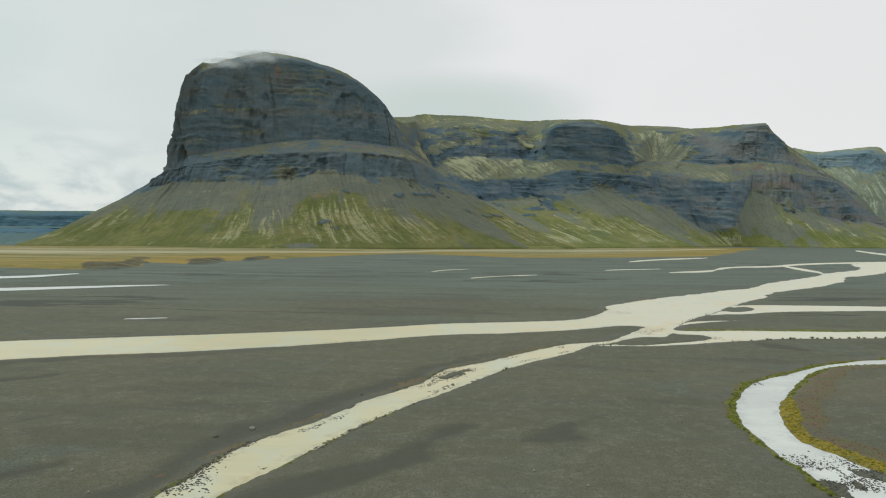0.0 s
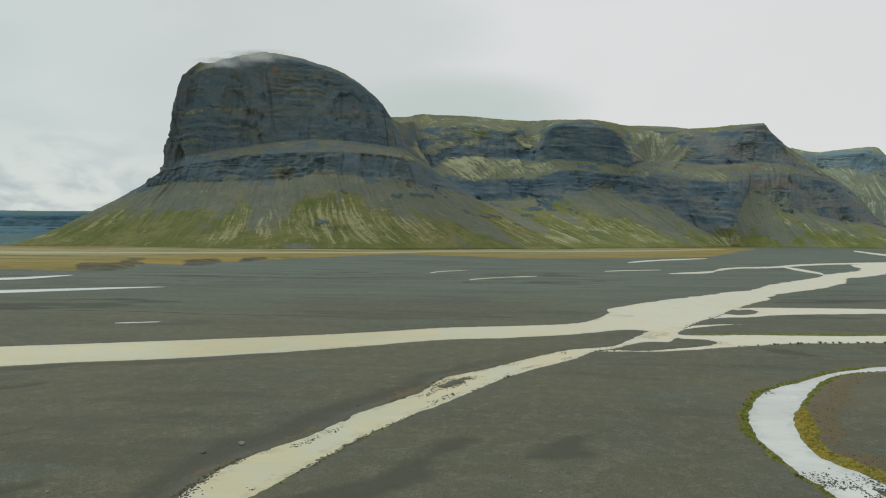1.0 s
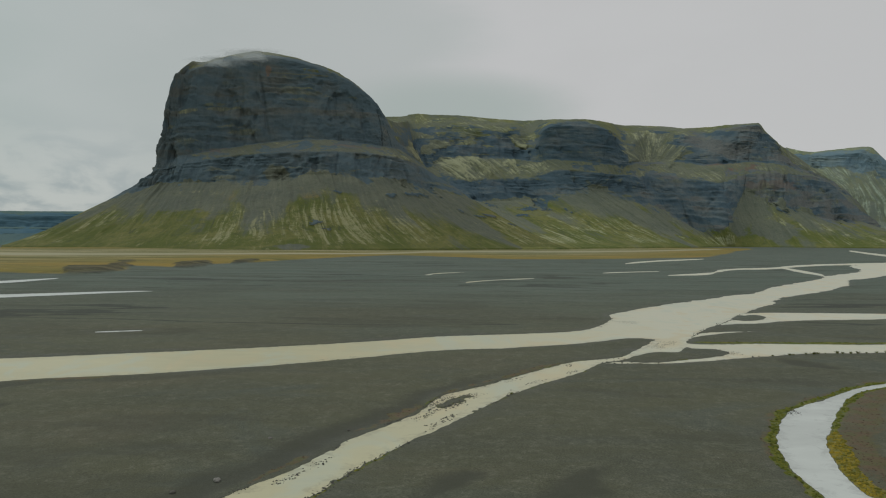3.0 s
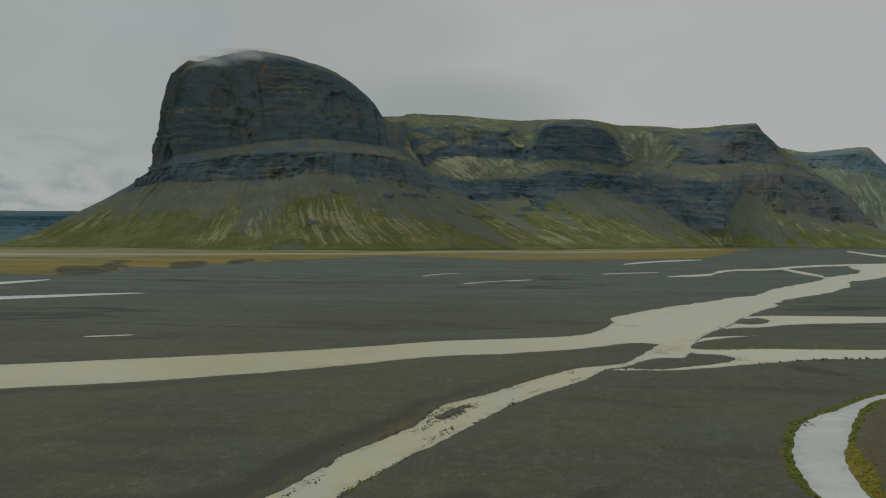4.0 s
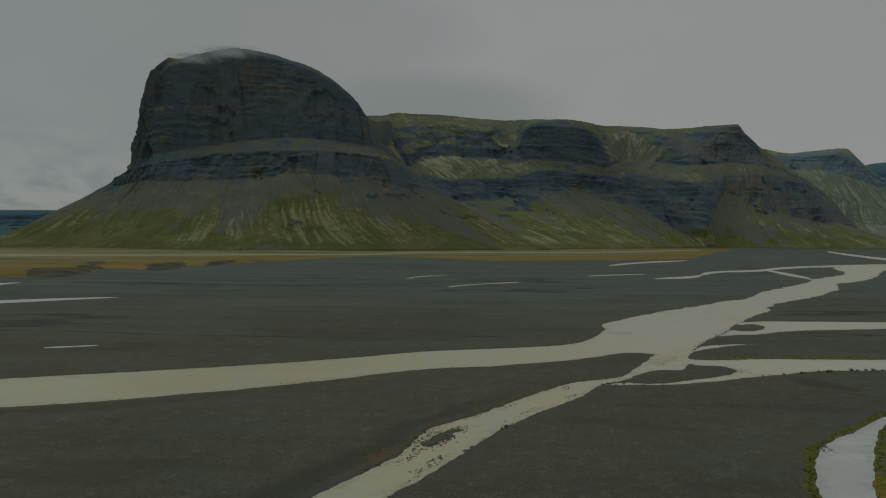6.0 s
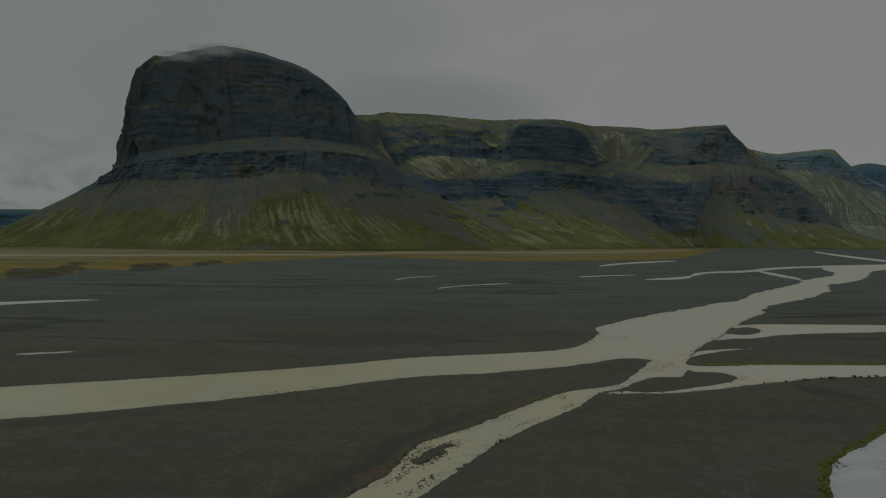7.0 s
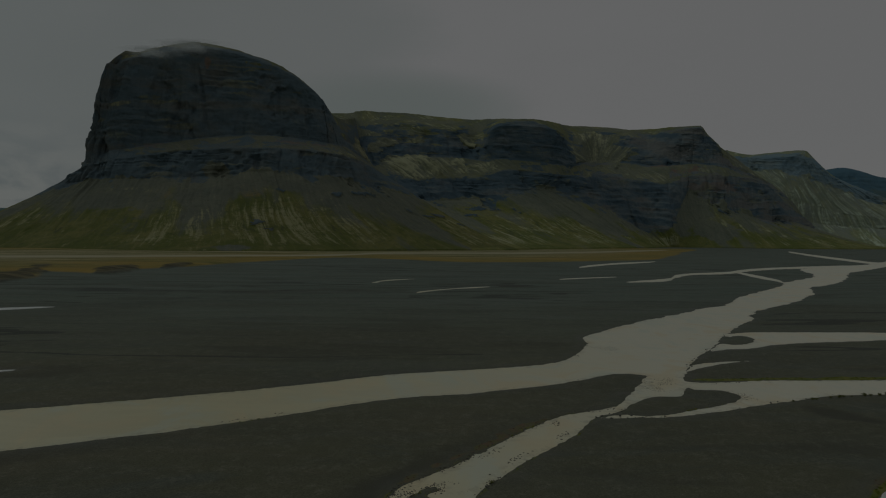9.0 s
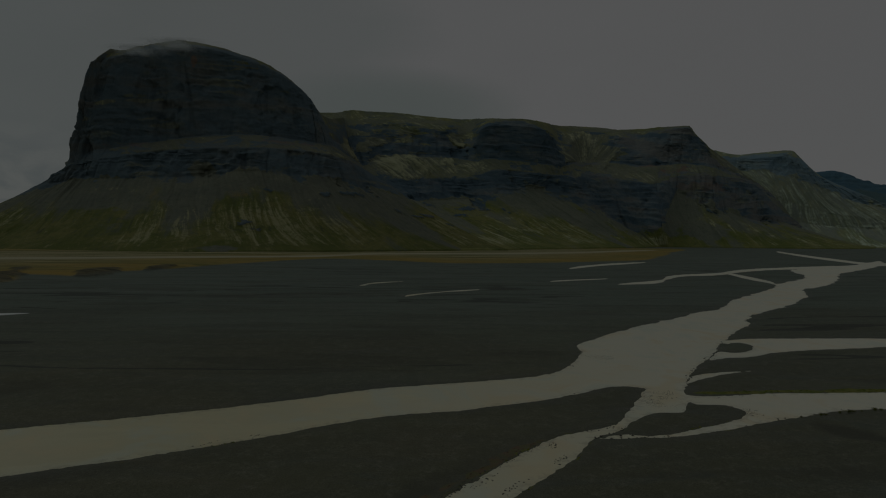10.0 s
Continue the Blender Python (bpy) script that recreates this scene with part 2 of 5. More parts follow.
BANK_A = [(-344.7, 654), (-385.3, 745), (-360.4, 751), (-395.8, 878), (-389.4, 901), (-355.3, 815), (-321.1, 706), (-319.1, 649)]
BANK_B = [(-289.3, 783), (-310.2, 863), (-299.2, 905), (-277.2, 872), (-272.6, 795)]
BANK_C = [(-265.8, 894), (-268.8, 957), (-248.4, 987), (-248.6, 899)]
GRASS_TERRACE = [(-550, 612), (-435, 669), (-373.6, 659), (-338.8, 655), (-326.4, 705), (-354.0, 816), (-290.7, 790), (-287.2, 869), (-242.9, 965), (-202.9, 1094), (-92.1, 1325), (0.1, 1280), (113.7, 1181), (211.7, 1182), (385.0, 1269), (537, 1391), (705, 1683), (897, 2057), (1174, 2695), (234.8, 2445), (-1049, 1616), (-1304, 1452)]
PALE_STRIP = [(-1042, 1180), (-760, 1190), (-560, 1205), (-330, 1310), (-200, 1400), (-60, 1560), (0, 1690), (169, 1761), (325, 1813), (609, 2008), (965, 2397), (924, 2296), (577, 1902), (304, 1700), (161, 1660), (0, 1600), (-70, 1490), (-190, 1345), (-310, 1255), (-540, 1140), (-720, 1090), (-965, 1074)]



# ---- materials ----
def gravel_material():
    m, n = material("gravel_plain")
    spot = n.add("ShaderNodeNewGeometry").outputs["Position"]
    broad = n.noise(n.scaled(spot, 0.006, 0.016, 0.01), 1.0, 5.0, 0.6, 0.4)
    bars = n.noise(n.scaled(spot, 0.007, 0.055, 0.05), 1.0, 6.0, 0.66, 0.9)
    silts = n.noise(n.scaled(spot, 0.02, 0.045, 0.05), 1.0, 5.0, 0.6, 1.2)
    grit = n.noise(spot, 0.9, 9.0, 0.78)
    speck = n.noise(spot, 3.4, 4.0, 0.7)
    cobble = n.noise(spot, 0.22, 6.0, 0.7, 0.3)
    place = n.add("ShaderNodeSeparateXYZ")
    n.link(spot, place.inputs[0])
    # gravel colour turns cooler and greener with distance along y
    far_gravel = n.ramp(n.math("ADD", place.outputs[1], n.math("MULTIPLY", n.math("SUBTRACT", broad, 0.5), 500.0)), 220.0, 620.0)
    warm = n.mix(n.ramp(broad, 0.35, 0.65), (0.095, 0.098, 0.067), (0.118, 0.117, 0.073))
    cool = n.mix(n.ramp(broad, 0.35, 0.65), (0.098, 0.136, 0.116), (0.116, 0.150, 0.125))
    color = n.mix(far_gravel, warm, cool)
    color = n.mix(n.math("MULTIPLY", n.ramp(silts, 0.5, 0.7), 0.5), color, (0.100, 0.108, 0.092))
    color = n.mix(n.math("MULTIPLY", n.ramp(bars, 0.50, 0.60), n.math("MULTIPLY_ADD", far_gravel, 0.5, 0.12)), color, (0.062, 0.072, 0.062))
    color = n.mix(n.math("MULTIPLY", n.ramp(bars, 0.45, 0.38), n.math("MULTIPLY_ADD", far_gravel, 0.35, 0.08)), color, (0.137, 0.15, 0.138))
    spread = n.noise(n.scaled(spot, 0.011, 0.02, 0.02), 1.0, 6.0, 0.62, 0.8)
    near = n.ramp(place.outputs[1], 420.0, 200.0)
    color = n.mix(n.math("MULTIPLY", n.math("MULTIPLY", n.ramp(spread, 0.52, 0.64), near), 0.7), color, (0.128, 0.118, 0.078))
    color = n.mix(n.math("MULTIPLY", n.math("MULTIPLY", n.ramp(spread, 0.47, 0.37), near), 0.6), color, (0.092, 0.108, 0.094))
    stony = n.ramp(cobble, 0.42, 0.62)
    color = n.mix(n.math("MULTIPLY", n.math("MULTIPLY", n.ramp(grit, 0.42, 0.68), stony), 0.7), color, (0.215, 0.21, 0.165))
    color = n.mix(n.math("MULTIPLY", n.ramp(grit, 0.46, 0.3), 0.5), color, (0.059, 0.064, 0.058))
    color = n.mix(n.math("MULTIPLY", n.ramp(speck, 0.64, 0.72), 0.5), color, (0.290, 0.285, 0.25))
    color = n.mix(n.math("MULTIPLY", n.ramp(speck, 0.50, 0.60), 0.28), color, (0.200, 0.198, 0.160))
    color = n.mix(n.math("MULTIPLY", n.ramp(speck, 0.49, 0.38), 0.42), color, (0.055, 0.057, 0.048))
    ragged_line = n.ramp(n.math("ADD", n.attr("braid"), n.math("MULTIPLY", n.math("SUBTRACT", silts, 0.5), 1.6)), 0.35, 0.75)
    color = n.mix(n.math("MULTIPLY", ragged_line, 0.72), color, (0.050, 0.056, 0.050))
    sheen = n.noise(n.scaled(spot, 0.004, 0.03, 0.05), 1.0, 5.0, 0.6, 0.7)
    color = n.mix(n.math("MULTIPLY", n.math("MULTIPLY", n.ramp(sheen, 0.52, 0.68), far_gravel), 0.5), color, (0.150, 0.172, 0.155))
    color = n.mix(n.math("MULTIPLY", n.attr("hollow"), 0.8), color, (0.070, 0.072, 0.056))
    # damp sand by the water
    color = n.mix(n.math("MULTIPLY", n.attr("damp"), 0.5), color, (0.064, 0.067, 0.058))
    # thin red-brown weeds, then moss, along the banks
    weed_tone = n.noise(spot, 0.3, 5.0, 0.65)
    weed = n.mix(n.ramp(weed_tone, 0.40, 0.6), (0.152, 0.100, 0.062), (0.125, 0.118, 0.05))
    uneven = n.math("MULTIPLY", n.math("SUBTRACT", grit, 0.5), 1.1)
    color = n.mix(n.math("MULTIPLY", n.ramp(n.math("ADD", n.attr("weed"), uneven), 0.45, 0.85), 0.8), color, weed)
    green = n.mix(n.ramp(weed_tone, 0.4, 0.62), (0.095, 0.125, 0.02), (0.161, 0.165, 0.03))
    gold = n.mix(n.ramp(weed_tone, 0.38, 0.6), (0.270, 0.21, 0.03), (0.151, 0.15, 0.03))
    green = n.mix(n.attr("gold"), green, gold)
    color = n.mix(n.math("MULTIPLY", n.ramp(n.math("ADD", n.attr("moss"), uneven), 0.35, 0.7), 0.95), color, green)
    # meadow on the terrace below the cliffs
    turf_tone = n.noise(n.scaled(spot, 0.004, 0.009, 0.01), 1.0, 5.0, 0.6, 0.5)
    streak = n.noise(n.scaled(spot, 0.0022, 0.035, 0.01), 1.0, 4.0, 0.6)
    tufts = n.noise(n.scaled(spot, 0.03, 0.06, 0.05), 1.0, 6.0, 0.7, 0.4)
    turf = n.mix(n.ramp(turf_tone, 0.4, 0.62), (0.290, 0.205, 0.052), (0.215, 0.178, 0.05))
    inland = n.mix(n.ramp(streak, 0.44, 0.56), (0.150, 0.150, 0.055), (0.340, 0.30, 0.17))
    turf = n.mix(n.attr("inland"), turf, inland)
    turf = n.mix(n.math("MULTIPLY", n.ramp(streak, 0.47, 0.38), 0.7), turf, (0.105, 0.118, 0.035))
    turf = n.mix(n.math("MULTIPLY", n.ramp(tufts, 0.47, 0.36), 0.6), turf, (0.115, 0.105, 0.04))
    turf = n.mix(n.math("MULTIPLY", n.ramp(tufts, 0.56, 0.68), 0.5), turf, (0.36, 0.30, 0.15))
    turf = n.mix(n.attr("pale"), turf, (0.380, 0.35, 0.24))
    color = n.mix(n.attr("turf"), color, turf)
    color = n.mix(n.math("MULTIPLY", n.attr("cutbank"), 0.85), color, n.mix(n.ramp(tufts, 0.42, 0.58), (0.042, 0.046, 0.034), (0.110, 0.102, 0.066)))
    color = n.mix(1.0, color, (0.970, 1.005, 0.960), "MULTIPLY")
    rough = n.mix(n.attr("damp"), (0.950, 0.95, 0.95), (0.550, 0.55, 0.55))
    relief = n.bump(grit, 0.6, 0.35)
    relief = n.bump(speck, 0.4, 0.08, relief)
    n.surface(color, rough, relief, 0.25)
    return m


def slope_material(name, slate, stone, brown, tan, blue=0.0, tone=(0.151, 0.205, 0.225), gain=1.0, green=0.0):
    """Layered basalt above scree and grass; the mesh tells what lies bare, and which beds are paler or rusty."""
    m, n = material(name)
    geo = n.add("ShaderNodeNewGeometry")
    spot = geo.outputs["Position"]
    flow = n.add("ShaderNodeUVMap", uv_map="slope").outputs[0]
    beds = n.noise(n.scaled(spot, 0.005, 0.005, 0.06), 1.0, 6.0, 0.7, 0.5)
    thin = n.noise(n.scaled(spot, 0.03, 0.03, 0.13), 1.0, 6.0, 0.7, 0.7)
    chunks = n.noise(n.scaled(spot, 0.03, 0.03, 0.045), 1.0, 8.0, 0.72)
    joints = n.noise(n.scaled(spot, 0.085, 0.085, 0.016), 1.0, 4.0, 0.65)
    crag = n.noise(n.scaled(spot, 0.06, 0.06, 0.12), 1.0, 6.0, 0.74, 0.8)
    patch = n.noise(n.scaled(spot, 0.0065, 0.0065, 0.012), 1.0, 7.0, 0.68, 0.5)
    rills = n.noise(n.scaled(flow, 0.05, 0.007, 1.0), 1.0, 7.0, 0.7, 0.9)
    threads = n.noise(n.scaled(flow, 0.14, 0.012, 1.0), 1.0, 5.0, 0.7, 0.7)

    def part_of(x, low, high, much):
        return n.math("MULTIPLY", n.ramp(x, low, high), much)

    def dark(c, k):
        return tuple(v * k for v in c)

    # bare rock: slate beds, browner ones between, dark joints, pale broken corners
    bed = n.math("ADD", n.attr("bed"), n.math("MULTIPLY", n.math("SUBTRACT", beds, 0.5), 1.1))
    rock = n.mix(n.ramp(bed, 0.25, 0.6), slate, stone)
    rock = n.mix(part_of(bed, 0.55, 0.85, 0.75), rock, brown)
    rock = n.mix(part_of(patch, 0.52, 0.68, 0.45), rock, brown)
    rock = n.mix(part_of(thin, 0.47, 0.34, 0.35), rock, dark(slate, 0.72))
    rock = n.mix(part_of(thin, 0.57, 0.70, 0.4), rock, tuple(0.6 * c + 0.06 for c in stone))
    rock = n.mix(part_of(joints, 0.47, 0.36, 0.25), rock, dark(slate, 0.68))
    rock = n.mix(part_of(crag, 0.48, 0.36, 0.35), rock, dark(slate, 0.68))
    rock = n.mix(part_of(crag, 0.56, 0.70, 0.4), rock, tuple(0.55 * c + 0.075 for c in stone))
    rock = n.mix(part_of(n.attr("rust"), 0.2, 0.9, 0.75), rock, (0.20, 0.135, 0.095))
    # loose cover: grey scree, olive turf, pale eroded ribs; gully shade is in the colour
    scree = n.mix(n.ramp(patch, 0.35, 0.65), (0.122, 0.132, 0.104), (0.152, 0.158, 0.116))
    scree = n.mix(part_of(threads, 0.50, 0.66, 0.25), scree, (0.205, 0.200, 0.150))
    scree = n.mix(part_of(threads, 0.48, 0.36, 0.25), scree, (0.086, 0.098, 0.076))
    turf = n.mix(n.ramp(patch, 0.40, 0.62), (0.106, 0.122, 0.034), (0.170, 0.165, 0.058))
    turf = n.mix(part_of(rills, 0.52, 0.66, 0.5), turf, (0.225, 0.205, 0.090))
    turf = n.mix(part_of(chunks, 0.48, 0.36, 0.5), turf, (0.085, 0.105, 0.034))
    turf = n.mix(part_of(n.attr("rust"), 0.2, 0.9, 0.6), turf, (0.235, 0.170, 0.075))
    uneven = n.math("ADD", n.math("MULTIPLY", n.math("SUBTRACT", rills, 0.5), 1.5), n.math("MULTIPLY", n.math("SUBTRACT", crag, 0.5), 0.9))
    slope = n.mix(n.ramp(n.math("ADD", n.attr("grassy"), uneven), 0.15, 0.95), scree, turf)
    streak = n.math("ADD", n.math("MULTIPLY", n.math("SUBTRACT", threads, 0.5), 1.8), n.math("MULTIPLY", n.math("SUBTRACT", crag, 0.5), 1.0))
    slope = n.mix(part_of(n.math("ADD", n.attr("tan"), streak), 0.22, 0.85, 0.85), slope, tan)
    # gully floors get their shade from this dark colour, with some random dark streaks
    slope = n.mix(part_of(n.math("ADD", n.attr("furrow_shade"), streak), 0.45, 0.95, 0.75), slope, (0.072, 0.084, 0.044))
    slope = n.mix(part_of(crag, 0.48, 0.36, 0.4), slope, (0.075, 0.086, 0.052))
    slope = n.mix(part_of(crag, 0.56, 0.68, 0.25), slope, (0.225, 0.22, 0.15))
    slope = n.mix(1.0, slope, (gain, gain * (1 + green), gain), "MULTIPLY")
    broken = n.math("ADD", n.math("MULTIPLY", n.math("SUBTRACT", chunks, 0.5), 1.0), n.math("MULTIPLY", n.math("SUBTRACT", thin, 0.5), 0.6))
    color = n.mix(n.ramp(n.math("ADD", n.attr("cover"), broken), 0.22, 0.78), rock, slope)
    color = n.mix(1.0, color, (0.965, 1.015, 1.025), "MULTIPLY")
    # aerial haze put into the base colour: slopes fade towards a flat bluish tone
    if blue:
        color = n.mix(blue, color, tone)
    relief = n.bump(chunks, 0.55, 6.0)
    relief = n.bump(thin, 0.45, 3.0, relief)
    relief = n.bump(joints, 0.25, 3.0, relief)
    n.surface(color, 0.95, relief, 0.12)
    return m


def water_material(name, silt, rough, ripple, size, deep=0.93, upstream=None):
    m, n = material(name)
    spot = n.add("ShaderNodeNewGeometry").outputs["Position"]
    waves = n.noise(n.scaled(spot, 0.7, 1.0, 1.0), size, 4.0, 0.6, 0.5)
    swirl = n.noise(n.scaled(spot, 0.02, 0.06, 1.0), 1.0, 4.0, 0.6, 1.0)
    color = n.mix(n.ramp(swirl, 0.35, 0.65), silt, tuple(c * deep for c in silt))
    if upstream:
        # fresher, paler water comes in from the right and mixes with the silt lower down
        place = n.add("ShaderNodeSeparateXYZ")
        n.link(spot, place.inputs[0])
        color = n.mix(n.ramp(n.math("ADD", place.outputs[0], n.math("MULTIPLY", n.math("SUBTRACT", swirl, 0.5), 110.0)), -40.0, 120.0), color, upstream)
    if upstream:
        # tongues of clearer water and of thicker silt lie side by side
        tongue = n.noise(n.scaled(spot, 0.045, 0.03, 1.0), 1.0, 4.0, 0.6, 1.2)
        color = n.mix(n.math("MULTIPLY", n.ramp(tongue, 0.50, 0.64), 0.55), color, (0.50, 0.555, 0.455))
        color = n.mix(n.math("MULTIPLY", n.ramp(tongue, 0.46, 0.34), 0.6), color, (0.60, 0.525, 0.325))
    # the bed shows through in the shallows, and eddies drag paler silt along
    bed = n.noise(n.scaled(spot, 0.35, 0.35, 1.0), 1.0, 6.0, 0.72, 0.8)
    shoal = n.math("MULTIPLY", n.ramp(n.math("ADD", n.attr("shallow"), n.math("MULTIPLY", n.math("SUBTRACT", bed, 0.5), 2.8)), 0.75, 1.35), 0.42)
    color = n.mix(shoal, color, tuple(0.42 * c + 0.02 for c in silt))
    eddy = n.noise(n.scaled(spot, 0.05, 0.16, 1.0), 1.0, 5.0, 0.65, 1.4)
    color = n.mix(n.math("MULTIPLY", n.ramp(eddy, 0.52, 0.68), 0.25), color, tuple(min(0.78, 1.13 * c) for c in silt))
    n.surface(color, rough, n.bump(waves, ripple, 0.12), 0.5, IOR=1.33)
    return m


GRAVEL = gravel_material()
CLIFF = slope_material("layered_basalt_slope", (0.090, 0.126, 0.142), (0.108, 0.134, 0.138), (0.128, 0.130, 0.112), (0.315, 0.300, 0.165))
# lighter, bluer stone and gain than the headland's: distance haze put into the colours
RIDGE_FACE = slope_material("hazy_ridge_slope", (0.080, 0.122, 0.148), (0.138, 0.172, 0.180), (0.180, 0.176, 0.158), (0.325, 0.320, 0.200), gain=1.22, green=0.02)
# far slopes carry their haze in the colour, not in the air
FAR_SPUR_FACE = slope_material("hazy_spur_slope", (0.15, 0.235, 0.285), (0.18, 0.25, 0.275), (0.21, 0.25, 0.225), (0.36, 0.405, 0.295), 0.25, (0.22, 0.30, 0.31), 1.75)
FAR_CLIFF = slope_material("hazy_distant_slope", (0.085, 0.165, 0.225), (0.105, 0.185, 0.235), (0.125, 0.195, 0.215), (0.20, 0.28, 0.24), 0.62, (0.092, 0.180, 0.228), 1.1, 0.12)
SILTY = water_material("silty_meltwater", (0.565, 0.540, 0.350), 0.42, 0.25, 1.2, 0.93, (0.610, 0.605, 0.470))
CLEAR = water_material("clear_shallow_water", (0.60, 0.64, 0.60), 0.30, 0.2, 1.6, 0.84)


# ---- the plain ----
SILT_LINES = [rounded(p) for p in (MAIN_RIVER, NEAR_BRANCH, RIGHT_CHANNEL, UPPER_CHANNEL)]
CREEK_LINE = rounded(CREEK)
POOL_LINES = [rounded(p) for p in (POOL_A, POOL_B, POOL_C, RUNNEL_A, RUNNEL_B, RUNNEL_C, RUNNEL_D, RUNNEL_E, RUNNEL_F, RUNNEL_G, RUNNEL_H)]
TERRACE_LINE = rounded(GRASS_TERRACE)
STRIP_LINE = rounded(PALE_STRIP)
DRY_LINES = [rounded(p) for p in (DRY_A, DRY_B, DRY_C, DRY_D, DRY_E, DRY_F)]
BAR_LINE = rounded(GRAVEL_BAR)
BANK_LINES = [rounded(p) for p in (BANK_A, BANK_B, BANK_C)]


def ragged(x, y, d):
    """Bank lines wander a little, more so far from the near channels."""
    far = smooth(np.hypot(x, y), 120, 700)
    d = d + (0.55 + 1.2 * far) * fbm(x / 2.2, y / 2.2, 5, 4, 0.6) + (0.45 + 4 * far) * fbm(x / 17, y / 17, 9, 3)
    return d


def land(x, y):
    """Height of the plain, and what covers it."""
    silt = np.full(x.shape, 60.0)
    for line in SILT_LINES:
        silt = np.minimum(silt, offshore(line, x, y, 60))
    creek = offshore(CREEK_LINE, x, y, 60)
    pool = np.full(x.shape, 60.0)
    for line in POOL_LINES:
        pool = np.minimum(pool, offshore(line, x, y, 60))
    pool = pool + smooth(np.hypot(x, y), 200, 700) * (0.8 + 5.0 * fbm(x / 45, y / 70, 11, 4, 0.6)) + 0.5 * fbm(x / 4, y / 4, 12, 3)
    bar = offshore(BAR_LINE, x, y, 60)
    silt = np.maximum(silt, 2.6 * fbm(x / 1.7, y / 1.7, 13, 4, 0.6) - 0.5 - bar)
    silt, creek = ragged(x, y, silt), ragged(x, y, creek)
    shore = np.minimum(np.minimum(silt, creek), pool)
    away = np.hypot(x, y)
    rise = smooth(shore, 0, 2.5) * 0.22 + smooth(shore, 2, 40) * 0.45
    dip = -0.5 * smooth(-shore, -0.4, 3.0)
    z = np.where(shore > 0, rise, dip) + 0.02
    dry = smooth(shore, 1.0, 12)
    swell = fbm(x / 60, y / 22, 21, 4)
    hollow = smooth(fbm(x / 55 + 3, y / 17 + 0.08 * x / 17, 33, 4), 0.22, 0.5) * dry * smooth(away, 60, 140)
    old = np.full(x.shape, 30.0)
    for k, line in enumerate(DRY_LINES):
        old = np.minimum(old, offshore(line, x, y, 30) + (2.9 if k == 1 else 0))
    old = smooth(1.0 - old - 2.6 * fbm(x / 9, y / 9, 35, 4), 0, 3.6)
    wash = smooth(11 + 5 * fbm(x / 14, y / 14, 37, 3) - silt, 0, 5) * smooth(silt, 0.5, 3) * smooth(235 - y, 0, 60) * smooth(np.interp(y, (66, 95, 125, 160, 190, 230), (-40, -36, -28, -8, 6, 45)) - x, -2, 2)
    # long-dry braids far up the plain show as thin dark lines
    braid = np.abs(fbm(x / 330, y / 48, 301, 5)) + 0.5 * np.maximum(0, fbm(x / 90, y / 90, 303, 2))
    braid = smooth(0.06 - braid, 0, 0.035) * smooth(y, 240, 330) * smooth(1250 - y, 0, 300) * dry
    hollow = np.maximum(np.maximum(0.5 * hollow, old), 0.95 * wash)
    z = z + dry * (0.22 * swell + 0.10 * fbm(x / 3.2, y / 2.6, 41, 4)) - 0.18 * hollow
    # shallow gravel riffles break the water surface
    riffle = smooth(fbm(x / 9, y / 6, 77, 3), 0.35, 0.6) * smooth(-shore, 0.2, 1.0) * smooth(4.2 + shore, 0, 2)
    z = z + 0.13 * riffle * smooth(away, 260, 200)
    broken = smooth(114 - y, 0, 10) * smooth(-creek, 0.2, 1.2) * smooth(fbm(x / 2.4, y / 4.0, 79, 4), -0.02, 0.32) * smooth(x - 50, 0, 4)
    z = z + 0.55 * broken
    field = offshore(TERRACE_LINE, x, y, 400) + 11 * fbm(x / 60, y / 90, 51, 5)
    turf = smooth(-field, -10, 3)
    step = smooth(-field, -4, 14) * smooth(-x, 100, 300)
    z = z + 2.4 * step - 32 * smooth(-x, 600, 1700) * smooth(y, 1500, 2700)
    cut = np.full(x.shape, 60.0)
    for line in BANK_LINES:
        cut = np.minimum(cut, offshore(line, x, y, 60))
    cut = smooth(3 - cut + 12 * fbm(x / 22, y / 40, 61, 5, 0.6), 0, 5)
    z = z + 1.6 * cut
    damp = smooth(7 - shore, 0, 6) * (0.5 + 0.5 * fbm(x / 6, y / 6, 71, 2))
    # inside the creek's bend the moss turns gold; red weeds grow farther out
    middle = np.interp(y, (80, 107, 120, 133, 150, 170, 190, 200), (61, 61, 60, 62.5, 70, 85, 107, 128))
    bend = smooth(x - middle, 0, 2) * smooth(y, 70, 90) * smooth(205 - y, 0, 10)
    rag = fbm(x / 5, y / 5, 81, 3)
    moss = smooth(2.1 + 1.7 * bend * smooth(156 - y, 0, 14) + 1.6 * rag - creek, 0, 1.6) * (creek > -0.3)
    weed = smooth(4.0 + 5.5 * bend + 3.0 * fbm(x / 9, y / 9, 82, 3) - creek, 0, 3.5) * (creek > 0) * (0.75 + 0.25 * rag)
    lip = smooth(0.9 + 0.7 * rag - silt, 0, 0.9) * (silt > 0) * smooth(330 - y, 0, 120)
    spit = smooth(2.4 + 1.4 * rag - np.abs(y - 1.2 - np.interp(x, (96, 115, 137, 175, 229), (266.7, 267.3, 267.4, 268.5, 271.6))), 0, 1.5) * smooth(x, 90, 98) * smooth(240 - x, 0, 30) * (silt > 0)
    moss = np.maximum(moss, np.maximum(0.8 * lip * smooth(fbm(x / 20, y / 20, 84, 2), -0.5, 0.3), spit))
    left = smooth(np.interp(y, (66, 95, 125, 160, 190, 230), (-40, -36, -28, -8, 6, 45)) - x, 0, 2)
